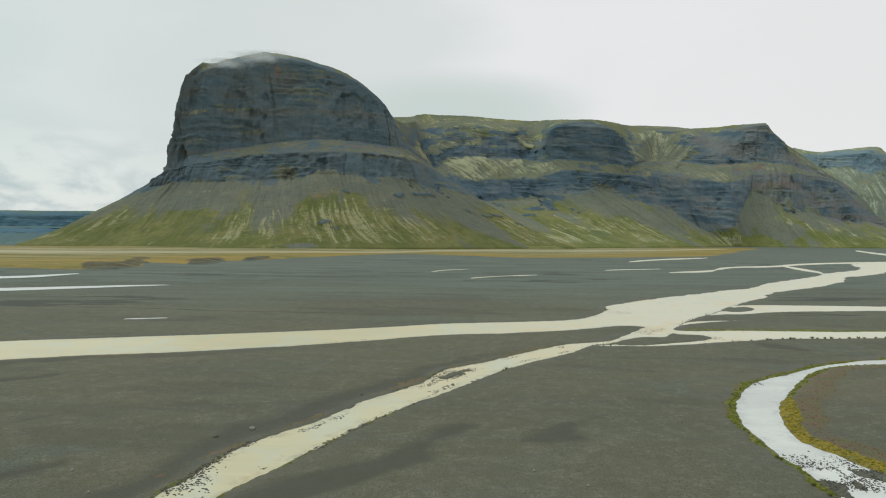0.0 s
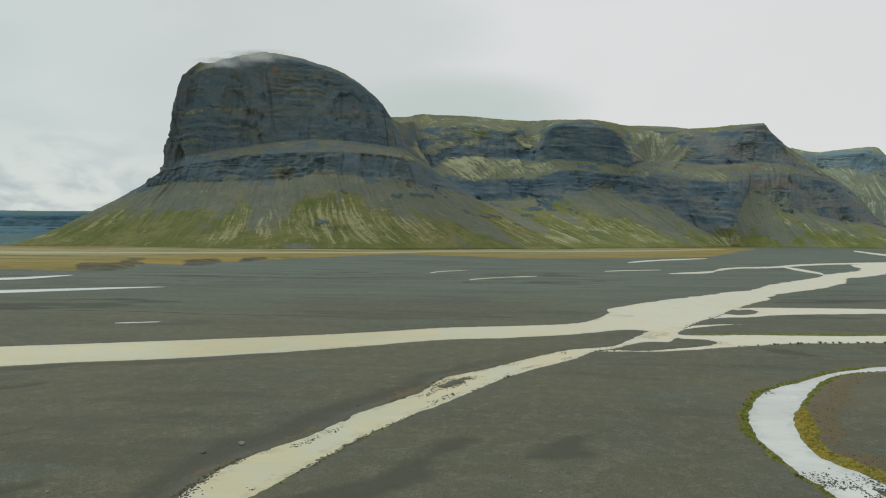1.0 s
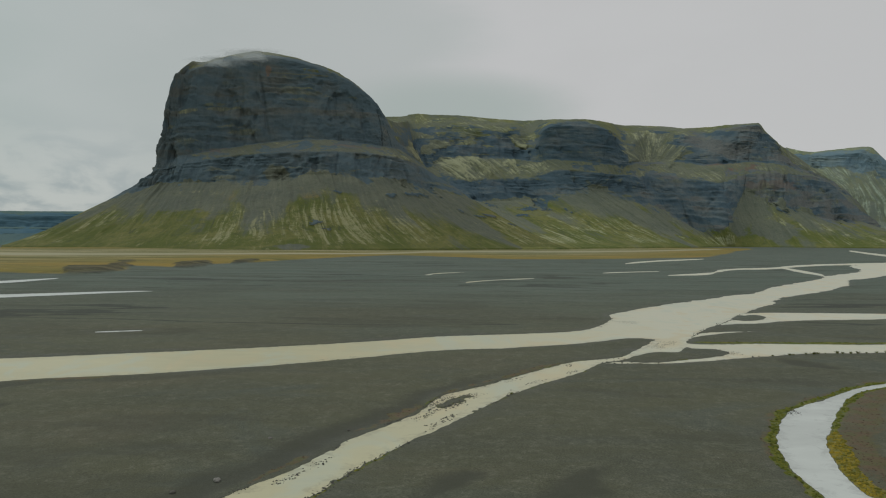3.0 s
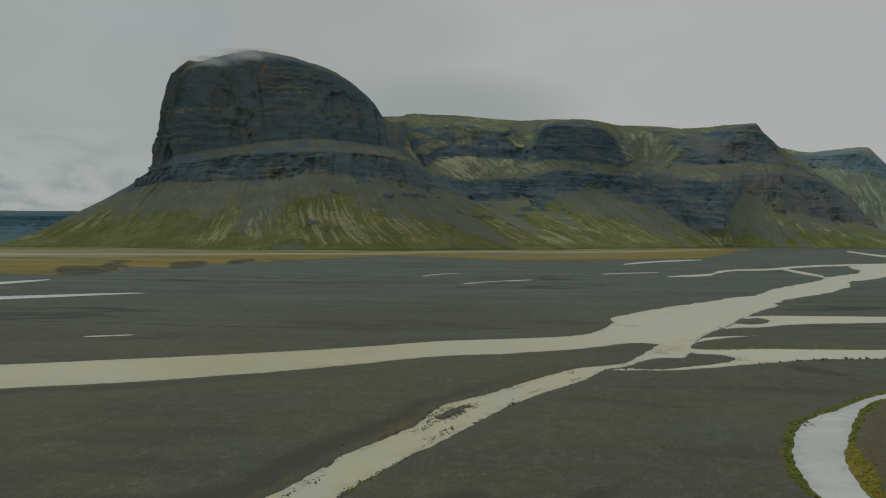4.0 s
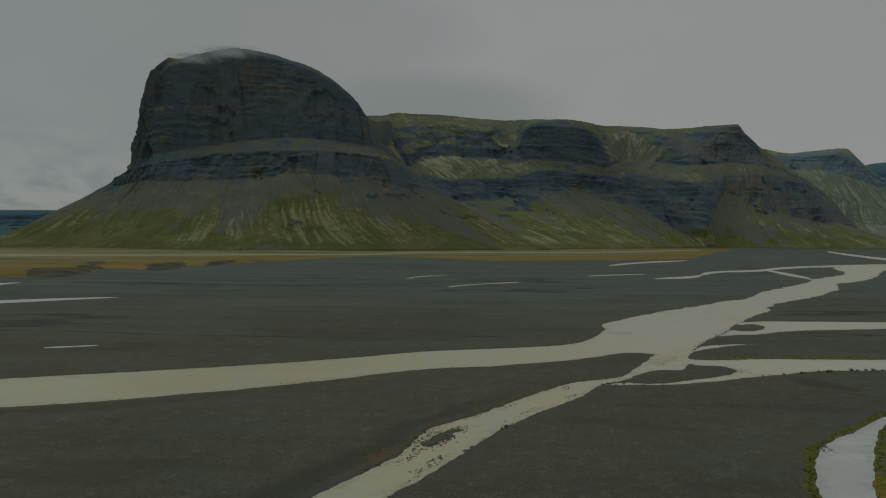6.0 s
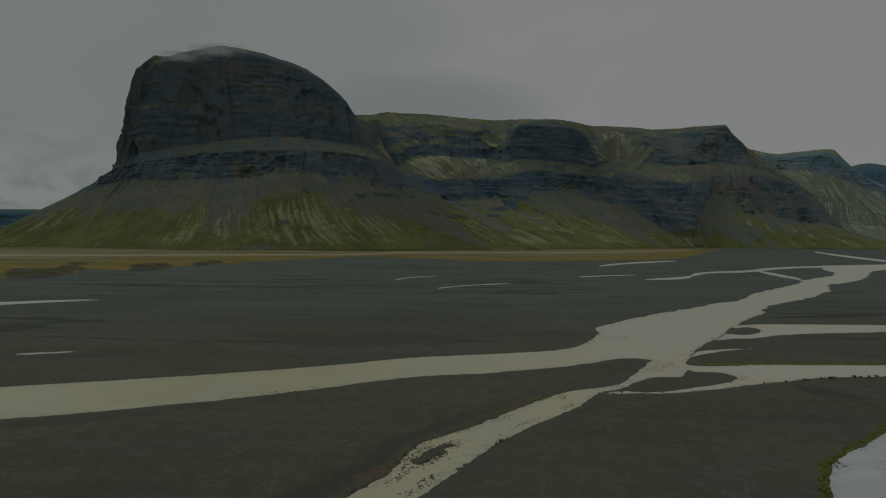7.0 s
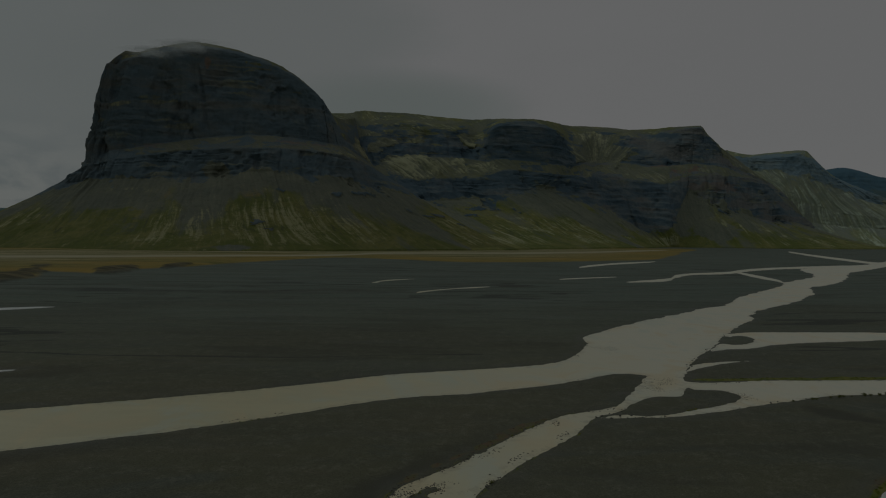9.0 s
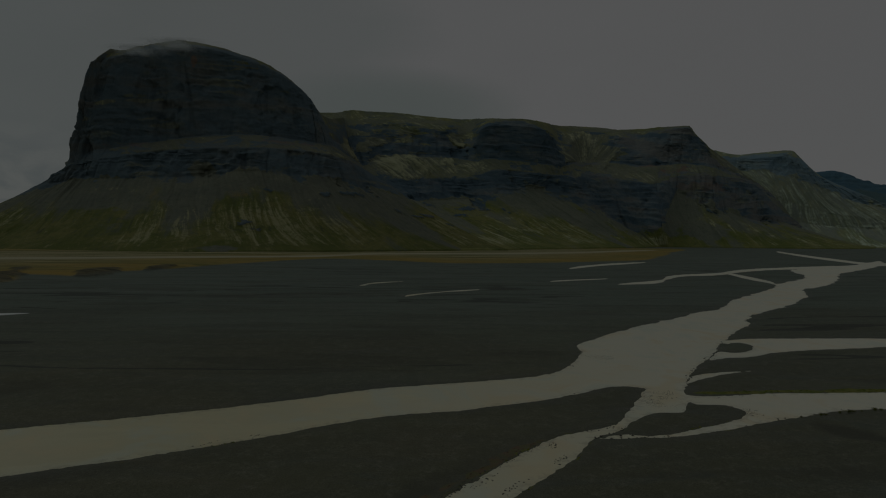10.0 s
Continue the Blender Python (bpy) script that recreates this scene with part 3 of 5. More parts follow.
    side = np.maximum(smooth(fbm(x / 25, y / 25, 85, 2), -0.15, 0.4) * 0.7, left * 1.7 * smooth(fbm(x / 15, y / 15, 86, 3), -0.1, 0.35)) * smooth(255 - y, 0, 60)
    weed = np.maximum(weed, side * smooth(4.2 + 3.0 * rag - silt, 0, 3.0) * (silt > 0.2))
    return z, dict(turf=turf, damp=damp, weed=weed, hollow=hollow, cutbank=cut, pale=smooth(26 - offshore(STRIP_LINE, x, y, 60) + 14 * fbm(x / 90, y / 60, 57, 3), 0, 26), shore=shore, creek=creek, silt=silt, moss=moss, gold=bend * smooth(160 - y, 0, 12), braid=braid, inland=smooth(-field, 60, 330))


def plain_grid():
    rows = [-4500.0, -2000, -900, -600, -400] + [-300.0 + 8 * k for k in range(42)] + [36]
    while rows[-1] < 520:
        rows.append(rows[-1] + max(0.22, rows[-1] * 0.0046))
    while rows[-1] < 5200:
        rows.append(rows[-1] + min(rows[-1] ** 2 / 95000, 60))
    across = np.concatenate([[-9, -5, -3, -2, -1.4, -1.1, -0.95], np.linspace(-0.86, 1.02, 880), [1.1, 1.3, 1.7, 2.4, 4, 9]])
    y = np.repeat(np.array(rows)[:, None], len(across), 1)
    x = across[None] * np.sqrt(y**2 + 45.0**2)
    return x, y


gx, gy = plain_grid()
gz, cover = land(gx, gy)
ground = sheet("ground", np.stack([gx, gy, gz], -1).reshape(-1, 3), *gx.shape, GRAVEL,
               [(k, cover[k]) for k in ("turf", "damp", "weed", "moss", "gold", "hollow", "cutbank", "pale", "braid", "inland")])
tagged(ground, "dark grey gravel outwash plain with a grassy terrace under the cliffs", "ground", kind="structure")


def lay_water():
    """Flat water in the carved beds, one sheet for each channel, a little way in under its banks."""
    lines = SILT_LINES + [CREEK_LINE] + POOL_LINES
    x, y = gx.ravel(), gy.ravel()
    nearest = np.full(x.shape, 1e9)
    owner = np.zeros(x.shape, int)
    for k, line in enumerate(lines):
        d = offshore(line, x, y, 60)
        owner = np.where(d < nearest, k, owner)
        nearest = np.minimum(d, nearest)
    wet = nearest < np.clip(0.014 * np.hypot(x, y), 2.2, 10)
    rows, cols = gx.shape
    i = np.arange((rows - 1) * (cols - 1))
    a = i // (cols - 1) * cols + i % (cols - 1)
    quads = np.stack([a, a + 1, a + cols + 1, a + cols], 1)
    quads = quads[wet[quads].any(1) & (np.abs(y[quads[:, 0]]) < 3000)]
    for k in range(len(lines)):
        mine = quads[owner[quads[:, 0]] == k]
        used, back = np.unique(mine, return_inverse=True)
        level = -0.035 - 0.02 * (k == 4)
        me = bpy.data.meshes.new("water")
        me.from_pydata(np.stack([x[used], y[used], np.full(len(used), level)], 1).tolist(), [], back.reshape(-1, 4).tolist())
        if k < 4:
            mat, label = SILTY, "milky tan glacial river braiding over dark gravel"
        elif k == 4:
            mat, label = CLEAR, "clear shallow creek with mossy green banks"
        else:
            mat, label = CLEAR if k < 8 else SILTY, "thin pale meltwater runnel on the gravel plain"
        me.attributes.new("shallow", "FLOAT", "POINT").data.foreach_set("value", smooth(cover["shore"].ravel()[used], -8.0, 0.0).astype(np.float32))
        me.materials.append(mat)
        tagged(new("water_%d" % (k + 1), me), label, "river", kind="structure")


lay_water()


# ---- mountains ----
def section(foot, talus, low_rim, bench, rim, crest, back):
    """One cross-section of a mountain side, from its foot to the plateau."""
    return (foot, talus, low_rim, bench, rim, crest, back)


def massif(name, sections, mat, spacing, seed, label, rough=1.0, steps=(90, 48, 26, 104, 26, 14), zones=(), blots=(), crops=(), bed_high=27.0, lush=0.0, mantle=4.5, mossy=0.3, foot=0.0, tilt=0.0):
    """A mountain side through cross-sections: scree below, two stepped cliffs with a bench between, and a plateau.
    zones are rib-cut ground: (place along, place up, half width, half height, strength, gullies meet below or not).
    blots are patches: (kind, place along, height, half length, half height, strength, lean)."""
    s = np.array(sections, float)
    count = len(s)
    length = np.hypot(*np.diff(s[:, [0, 2], :2].mean(1), axis=0).T)
    cols = int(length.sum() / spacing)
    dist = np.r_[0, np.cumsum(length)]
    u = np.linspace(0, dist[-1], cols)
    k = np.clip(np.searchsorted(dist, u, side="right") - 1, 0, count - 2)
    f = ((u - dist[k]) / length[k])[:, None, None]
    a, b, c, d = s[np.maximum(k - 1, 0)], s[k], s[k + 1], s[np.minimum(k + 2, count - 1)]
    m0, m1 = 0.42 * (c - a), 0.42 * (d - b)
    p = (2 * f**3 - 3 * f**2 + 1) * b + (f**3 - 2 * f**2 + f) * m0 + (-2 * f**3 + 3 * f**2) * c + (f**3 - f**2) * m1
    where = k + f[:, 0, 0]
    p[:, 0, 2] += foot
    out = p[:, 0, :2] - p[:, 5, :2]
    out /= np.hypot(*out.T)[:, None]
    pts, lay, vv = [], [], []
    run = np.zeros(cols)
    for seg, rows in enumerate(steps):
        lo, hi = p[:, seg], p[:, seg + 1]
        for r in range(rows):
            v = r / rows
            h, w = (v**1.22, v) if seg == 0 else (v, 0.75 * v + 0.25 * v * v) if seg in (1, 3) else (v, v if seg != 4 else v**1.2)
            pts.append(np.c_[lo[:, :2] + (hi - lo)[:, :2] * w, lo[:, 2] + (hi - lo)[:, 2] * h])
            lay.append(np.full(cols, seg + v))
            vv.append(run + v * np.linalg.norm(hi - lo, axis=1))
        run = run + np.linalg.norm(hi - lo, axis=1)
    pts.append(p[:, 6])
    lay.append(np.full(cols, 6.0))
    vv.append(run)
    q, lay, vv = np.array(pts), np.array(lay), np.array(vv)
    uu = np.repeat(u[None], len(q), 0)
    z = q[..., 2]
    # scree climbs in tongues into the lower cliff, and broken rock reaches down between them
    tongue = fbm(uu / 85, vv / 120, seed + 31, 5, 0.58)
    edge = lay + 0.34 * tongue + 0.10 * fbm(uu / 20, vv / 12, seed + 32, 4, 0.6)
    below = 1 - smooth(edge, 0.94, 1.06)
    cliff = np.maximum((1 - below) * smooth(lay, 0.7, 0.9) * smooth(2.15 - lay, 0, 0.3), smooth(lay, 2.85, 3.05) * smooth(4.6 - lay, 0, 0.5))
    worn, fan = np.zeros(lay.shape), np.zeros(lay.shape)
    for a0, b0, wide0, high0, much, meet in zones:
        spot = 1 - np.hypot((where - a0)[None] / wide0, (lay - b0) / high0) + 0.8 * fbm(uu / 110, z / 60, seed + 43, 6, 0.62)
        spot = much * smooth(spot, -0.05, 0.5)
        fan = np.where(meet * spot > worn, np.interp(a0, np.arange(count), dist), fan)
        worn = np.maximum(worn, spot)
    paint = {key: np.zeros(lay.shape) for key in ("grass", "tan", "scree", "rust", "rock")}
    frayed = 0.55 * fbm(uu / 34, z / 15, seed + 51, 5, 0.6) + 0.35 * fbm(uu / 110, z / 40, seed + 52, 3)
    for kind, a0, z0, wide0, high0, much, lean in blots:
        du = uu - np.interp(a0, np.arange(count), dist)
        spot = 1 - np.hypot(du / wide0, (z - z0 - lean * du) / high0) + frayed
        paint[kind] = np.maximum(paint[kind], much * smooth(spot, 0.0, 0.45))
    cliff = np.maximum(cliff * (1 - 0.8 * smooth(worn, 0.1, 0.6)), 0.6 * paint["rock"] * (lay < 3.1))
    top = smooth(lay, 4.4, 5.2)
    body = smooth(lay, 0.4, 1.2)
    # stepped beds: each has a broken ledge at its foot and a wall above; ledges pinch out along the face
    dip = z + 10 * fbm(uu / 520, uu * 0 + 3, seed + 2, 2) + 15.0 * fbm(uu / 90, z / 70, seed + 4, 5, 0.55)
    stack = dip / bed_high + 0.8 * vnoise(dip / 70, uu / 700, seed + 5)
    number = np.floor(stack)
    part_up = stack - number
    hard = np.clip(0.88 + 0.40 * (2 * hashed(number, number * 0 + 3, seed + 6) - 1) + 0.95 * fbm(uu / 170, number * 3.7, seed + 7, 5, 0.62), 0.35, 0.98)
    lean_in = np.hypot(np.gradient(q[..., 0], axis=0), np.gradient(q[..., 1], axis=0)) / np.maximum(np.gradient(z, axis=0), 0.5)
    step = bed_high * np.clip(lean_in, 0.22, 0.9)
    stair = 0.55 * step * (part_up - np.clip(part_up / (1.02 - hard), 0, 1) + 0.3)
    firm = smooth(fbm(uu / 95, z / 55, seed + 3, 4), -0.25, 0.35)
    fine = dip / 7.3 + 0.4 * vnoise(dip / 19, uu / 200, seed + 8)
    fine = 1.6 * vnoise(fine, uu / 160, seed + 10) + 0.8 * vnoise(2.7 * fine, uu / 70, seed + 11)
    shelf = smooth(1.05 - hard - part_up, 0, 0.14) * smooth(0.97 - hard, 0.02, 0.12)
    chimney = -7 * smooth(0.16 - np.abs(fbm(uu / 95, z / 420, seed + 9, 4)), 0, 0.16) - 1.5 * smooth(0.2 - np.abs(fbm(uu / 26, z / 150, seed + 12, 3)), 0, 0.2)
    alcove = -16 * smooth(fbm(uu / 105, z / 120, seed + 14, 5), 0.12, 0.4)
    calm = 1 - 0.85 * smooth(lay, 3.6, 4.05)
    push = rough * (body * (1 - 0.6 * top) * 14 * fbm(uu / 240, z / 330, seed, 4) * (0.4 + 0.6 * calm)
                    + cliff * ((stair + fine) * (0.15 + 1.1 * firm) + calm * (chimney + alcove) + 7 * fbm(uu / 45, z / 34, seed + 17, 6, 0.6)))
    slope = smooth(lay, 0.02, 0.3) * below
    bench = smooth(lay, 1.9, 2.2) * smooth(3.05 - lay, 0, 0.3)
    bent = uu + 28 * fbm(uu / 150, vv / 210, seed + 13, 3)
    bent = np.where(fan > 0, (uu - fan) / (0.7 + 0.9 * np.maximum(lay - 2.9, 0)) * 0.9, bent + np.where(lay > 1.9, 0.5 * vv, 0))
    gully = np.abs(fbm(bent / 44, vv / 420, seed + 15, 4))
    rib = np.abs(fbm(bent / 17, vv / 230, seed + 16, 3))
    push = push + rough * (slope * (13 * (gully - 0.25) + 5.0 * (rib - 0.2)) + bench * (8 * (gully - 0.25) + 3 * rib) + worn * (24 * (gully - 0.2) + 8 * rib))
    crop = fbm(uu / 62 + 0.3 * vv / 62, vv / 38, seed + 19, 6, 0.6)
    shard = fbm(uu / 30 + 0.4 * vv / 30, vv / 11, seed + 20, 6, 0.66)
    knob = np.zeros(lay.shape)
    for a0, b0, wide0 in crops:
        spot = np.exp(-(((where - a0)[None] / wide0) ** 2) - ((lay - b0) / 0.05) ** 2)
        knob = np.maximum(knob, smooth(spot * (0.75 + 1.6 * shard), 0.42, 0.62) * (lay < 1.1))
    push = push + rough * 5 * knob
    lift = rough * (0.35 * push * (1 - cliff) + top * 4 * fbm(uu / 70, vv / 50, seed + 23, 4) + 1.4 * fbm(uu / 16, vv / 14, seed + 29, 3) * smooth(lay, 0.05, 0.4))
    q[..., 0] += out[None, :, 0] * push
    q[..., 1] += out[None, :, 1] * push
    q[..., 2] += lift
    q[0, :, 2] = p[:, 0, 2] - 8.0
    # what covers the rock
    low = 1 - np.clip(lay, 0, 1)
    wide = fbm(bent / 105, vv / 330, seed + 37, 4)
    thread = fbm(bent / 9, vv / 210, seed + 38, 4, 0.65)
    mantled = smooth(lay + 1.5 * fbm(uu / 120, z / 30, seed + 55, 6, 0.62), mantle, mantle + 0.35)
    # paler ribs here, darker gully floors below: relief shading put into the colour
    bank = smooth(gully + 0.5 * (rib - 0.2), 0.04, 0.24)
    cover = np.maximum(below, np.maximum(bench * smooth(0.35 + crop, 0, 0.3), cliff * 0.62 * shelf * smooth(0.05 + fbm(uu / 130, z / 60, seed + 41, 5), 0, 0.5)))
    cover = np.maximum(np.maximum(cover, smooth(worn, 0.05, 0.4)), np.maximum(np.maximum(top, mantled), np.maximum(paint["grass"], np.maximum(paint["tan"], paint["scree"]))))
    cover = np.maximum(cover, mossy * smooth(fbm(uu / 75 + 0.25 * z / 40, z / 26, seed + 57, 6, 0.62), 0.02, 0.4))
    cover = cover * (1 - np.maximum(knob, 0.8 * paint["rock"]))
    grassy = 0.15 + 0.22 * mantled * smooth(wide + crop, -0.3, 0.4) + 0.95 * smooth(low + 0.85 * wide + 0.35 * tongue, 0.2, 0.9) * (lay < 1) + 0.22 * (lay >= 1) * (0.6 + wide) + 0.15 * top + lush
    grassy = np.clip(np.maximum(grassy, paint["grass"]) - 1.1 * paint["scree"], 0, 1)
    strip = smooth(lay, 0.05, 0.16) * smooth(0.86 - lay, 0, 0.42) * smooth(0.18 + wide + 0.3 * tongue, -0.05, 0.5)
    pale = strip * (0.04 + 0.34 * bank + 0.40 * smooth(thread, -0.25, 0.45)) + worn * (0.25 + 0.75 * bank) * (0.6 + 0.4 * smooth(thread, -0.3, 0.3)) + 0.45 * np.maximum(mantled, 0.7 * shelf) * smooth(crop + 0.5 * thread, -0.1, 0.4)
    pale = np.clip(np.maximum(pale, paint["tan"] * (0.05 + 0.42 * bank + 0.36 * smooth(thread, -0.2, 0.4))) - paint["scree"] - 0.8 * paint["grass"] * (lay < 1), 0, 1)
    furrow_shade = np.clip((slope * (0.35 + 0.5 * strip) + worn) * smooth(0.09 - gully, 0, 0.09) + 0.25 * slope * smooth(-thread, 0.2, 0.5), 0, 1) * (1 - 0.7 * paint["scree"])
    bed = np.clip(0.45 + tilt * (where[None] / count - 0.5) + 0.22 * (2 * hashed(number, number * 0 + 8, seed + 61) - 1) + 0.8 * fbm(uu / 130 + 0.3 * z / 60, z / 75, seed + 62, 5, 0.6), 0, 1)
    ob = sheet(name, q.reshape(-1, 3), *lay.shape, mat, [("cover", cover), ("grassy", grassy), ("tan", pale), ("furrow_shade", furrow_shade), ("bed", bed), ("rust", paint["rust"])],
               np.stack([bent, vv], -1).reshape(-1, 2))
    return tagged(ob, label, "mountain", kind="structure")


HEADLAND = []
HEADLAND.append(section((-1650, 3400, 4), (-1230, 3300, 215), (-1160, 3300, 320), (-1130, 3300, 345), (-1080, 3300, 560), (-930, 3300, 620), (-500, 3300, 640)))
HEADLAND.append(section((-1290, 2060, -4), (-1001, 2250, 180), (-925, 2250, 231), (-916, 2260, 262), (-861, 2290, 533), (-813, 2340, 600), (-736, 2500, 643)))
HEADLAND.append(section((-850, 1742, -2), (-825, 2100, 189), (-820, 2130, 244), (-822, 2160, 274), (-802, 2220, 551), (-769, 2280, 602), (-716, 2500, 638)))
HEADLAND.append(section((-442, 1572, 0), (-532, 2040, 199), (-537, 2090, 283), (-557, 2190, 331), (-584, 2290, 625), (-608, 2400, 673), (-662, 2700, 698)))
HEADLAND.append(section((-190, 1712, 0), (-331, 2050, 216), (-340, 2100, 289), (-361, 2230, 347), (-363, 2330, 586), (-366, 2400, 612), (-432, 2800, 637)))
HEADLAND.append(section((40, 1860, 0), (-164, 2080, 213), (-169, 2140, 289), (-181, 2280, 337), (-215, 2360, 495), (-237, 2420, 525), (-339, 2800, 550)))
HEADLAND.append(section((263, 2033, 0), (-27, 2200, 187), (-64, 2300, 271), (-127, 2420, 335), (-149, 2480, 379), (-177, 2600, 470), (-239, 3000, 495)))
HEADLAND.append(section((413, 2114, 0), (130, 2420, 170), (21, 2650, 255), (-36, 2800, 309), (-98, 2900, 409), (-129, 3050, 546), (-130, 3400, 571)))
RIDGE = []
RIDGE.append(section((123, 1959, 0), (-126, 2350, 190), (-187, 2650, 258), (-248, 2850, 312), (-312, 3000, 420), (-370, 3170, 577), (-417, 3450, 602)))
RIDGE.append(section((192, 1996, 0), (-10, 2520, 188), (-44, 2600, 251), (-87, 2800, 304), (-124, 2950, 415), (-166, 3120, 580), (-200, 3400, 605)))
RIDGE.append(section((375, 2093, 0), (120, 2640, 181), (33, 2720, 257), (-25, 2900, 343), (-59, 3000, 464), (-82, 3170, 598), (-84, 3450, 623)))
RIDGE.append(section((519, 2269, 0), (217, 2760, 182), (175, 2830, 267), (160, 3000, 385), (151, 3100, 506), (146, 3300, 615), (159, 3600, 640)))
RIDGE.append(section((694, 2420, 0), (388, 2840, 195), (347, 2900, 275), (355, 3080, 396), (352, 3180, 520), (356, 3350, 607), (378, 3700, 632)))
RIDGE.append(section((778, 2497, 0), (480, 2830, 212), (440, 2910, 296), (440, 3020, 375), (440, 3090, 439), (472, 3330, 604), (508, 3650, 629)))
RIDGE.append(section((869, 2585, 0), (577, 2850, 231), (526, 2900, 319), (501, 2940, 376), (483, 2960, 510), (534, 3030, 557), (617, 3500, 582)))
RIDGE.append(section((1018, 2695, 0), (669, 2860, 234), (711, 2920, 309), (735, 2960, 362), (740, 2990, 503), (717, 3060, 559), (813, 3600, 584)))
RIDGE.append(section((1084, 2772, 0), (842, 2950, 211), (849, 3050, 317), (878, 3120, 375), (883, 3180, 439), (957, 3560, 622), (1042, 3900, 647)))
RIDGE.append(section((1151, 2860, 0), (1020, 3080, 164), (991, 3200, 337), (1052, 3400, 429), (1099, 3560, 571), (1142, 3700, 643), (1234, 4000, 668)))
RIDGE.append(section((1260, 3025, 0), (1203, 3120, 74), (1182, 3250, 317), (1253, 3450, 428), (1305, 3600, 573), (1359, 3750, 641), (1485, 4100, 666)))
RIDGE.append(section((1297, 3058, 0), (1255, 3090, 82), (1281, 3250, 307), (1339, 3430, 412), (1375, 3540, 506), (1461, 3720, 641), (1610, 4100, 666)))
RIDGE.append(section((1329, 3080, 0), (1315, 3080, 100), (1357, 3250, 300), (1426, 3420, 418), (1467, 3560, 586), (1514, 3640, 637), (1705, 4100, 662)))
RIDGE.append(section((1508, 3080, 0), (1487, 3300, 259), (1522, 3350, 351), (1581, 3450, 431), (1663, 3560, 629), (1686, 3650, 656), (1874, 4100, 681)))
RIDGE.append(section((1611, 3058, 0), (1570, 3290, 237), (1597, 3350, 351), (1655, 3450, 426), (1710, 3570, 584), (1726, 3650, 647), (1885, 4050, 672)))
RIDGE.append(section((1719, 3025, 0), (1654, 3250, 195), (1688, 3350, 352), (1738, 3450, 419), (1790, 3600, 548), (1790, 3700, 595), (1901, 4000, 620)))
RIDGE.append(section((2045, 3025, 0), (1899, 3300, 137), (1981, 3500, 346), (1963, 3600, 383), (1934, 3700, 441), (1960, 3800, 527), (2124, 4200, 552)))
RIDGE.append(section((2420, 3190, 0), (2203, 3500, 125), (2266, 3650, 198), (2280, 3750, 276), (2262, 3800, 329), (2207, 3900, 400), (2290, 4300, 425)))
RIDGE.append(section((2702, 3485, 0), (2634, 3900, 73), (2617, 4000, 139), (2598, 4050, 207), (2561, 4100, 259), (2483, 4200, 332), (2473, 4500, 357)))
FAR_SPUR = []
FAR_SPUR.append(section((1695, 3217, 0), (1916, 3760, 127), (1932, 3800, 332), (1981, 3900, 437), (2005, 3950, 533), (2056, 4020, 575), (2161, 4260, 600)))
FAR_SPUR.append(section((2030, 3423, 0), (2134, 3760, 129), (2136, 3800, 334), (2174, 3900, 439), (2185, 3950, 509), (2213, 4020, 553), (2338, 4260, 578)))
FAR_SPUR.append(section((2321, 3520, 0), (2320, 3760, 147), (2342, 3800, 289), (2400, 3900, 434), (2445, 3950, 537), (2521, 4020, 586), (2671, 4260, 611)))
FAR_SPUR.append(section((2571, 3465, 0), (2663, 3760, 119), (2642, 3800, 208), (2627, 3900, 363), (2593, 3950, 480), (2588, 4020, 560), (2707, 4260, 585)))
FAR_SPUR.append(section((2916, 3465, 0), (2975, 3760, 107), (2942, 3800, 170), (2888, 3900, 278), (2775, 3950, 378), (2707, 4020, 449), (2797, 4260, 474)))
FAR_SPUR.append(section((3254, 3520, 0), (3349, 3760, 79), (3289, 3800, 126), (3212, 3900, 207), (3055, 3950, 289), (2908, 4020, 358), (2940, 4260, 383)))

FAR_MESA = []
FAR_MESA.append(section((-4200, 3300, -36), (-4250, 3500, 30), (-4270, 3560, 58), (-4280, 3600, 70), (-4300, 3650, 130), (-4330, 3700, 158), (-4400, 3900, 166)))
FAR_MESA.append(section((-2900, 3620, -36), (-2920, 3800, 30), (-2930, 3850, 58), (-2940, 3880, 70), (-2950, 3920, 130), (-2960, 3980, 158), (-3000, 4150, 166)))
FAR_MESA.append(section((-2560, 3700, -36), (-2580, 3860, 30), (-2590, 3900, 58), (-2600, 3930, 70), (-2610, 3960, 130), (-2625, 4010, 158), (-2650, 4150, 166)))
FAR_MESA.append(section((-2100, 3780, -36), (-2105, 3890, 30), (-2110, 3930, 58), (-2115, 3950, 70), (-2120, 3980, 130), (-2120, 4010, 158), (-2130, 4150, 166)))
FAR_MESA.append(section((-1400, 3850, -36), (-1400, 3950, 30), (-1400, 3980, 58), (-1400, 4000, 70), (-1400, 4030, 130), (-1400, 4060, 158), (-1400, 4200, 166)))
FAR_DOME = []
FAR_DOME.append(section((2875, 4375, 0), (2937, 4562, 188), (2962, 4625, 294), (2987, 4687, 374), (3012, 4737, 440), (3050, 4825, 506), (3125, 5000, 520)))
FAR_DOME.append(section((3375, 4312, 0), (3362, 4500, 188), (3356, 4600, 308), (3350, 4675, 427), (3350, 4750, 533), (3350, 4850, 602), (3362, 5000, 606)))
FAR_DOME.append(section((3750, 4312, 0), (3737, 4500, 175), (3731, 4600, 281), (3725, 4675, 387), (3725, 4750, 480), (3725, 4850, 541), (3737, 5000, 543)))
FAR_DOME.append(section((4250, 4125, 0), (4237, 4312, 122), (4231, 4375, 188), (4225, 4437, 255), (4212, 4500, 308), (4200, 4562, 361), (4187, 4625, 367)))

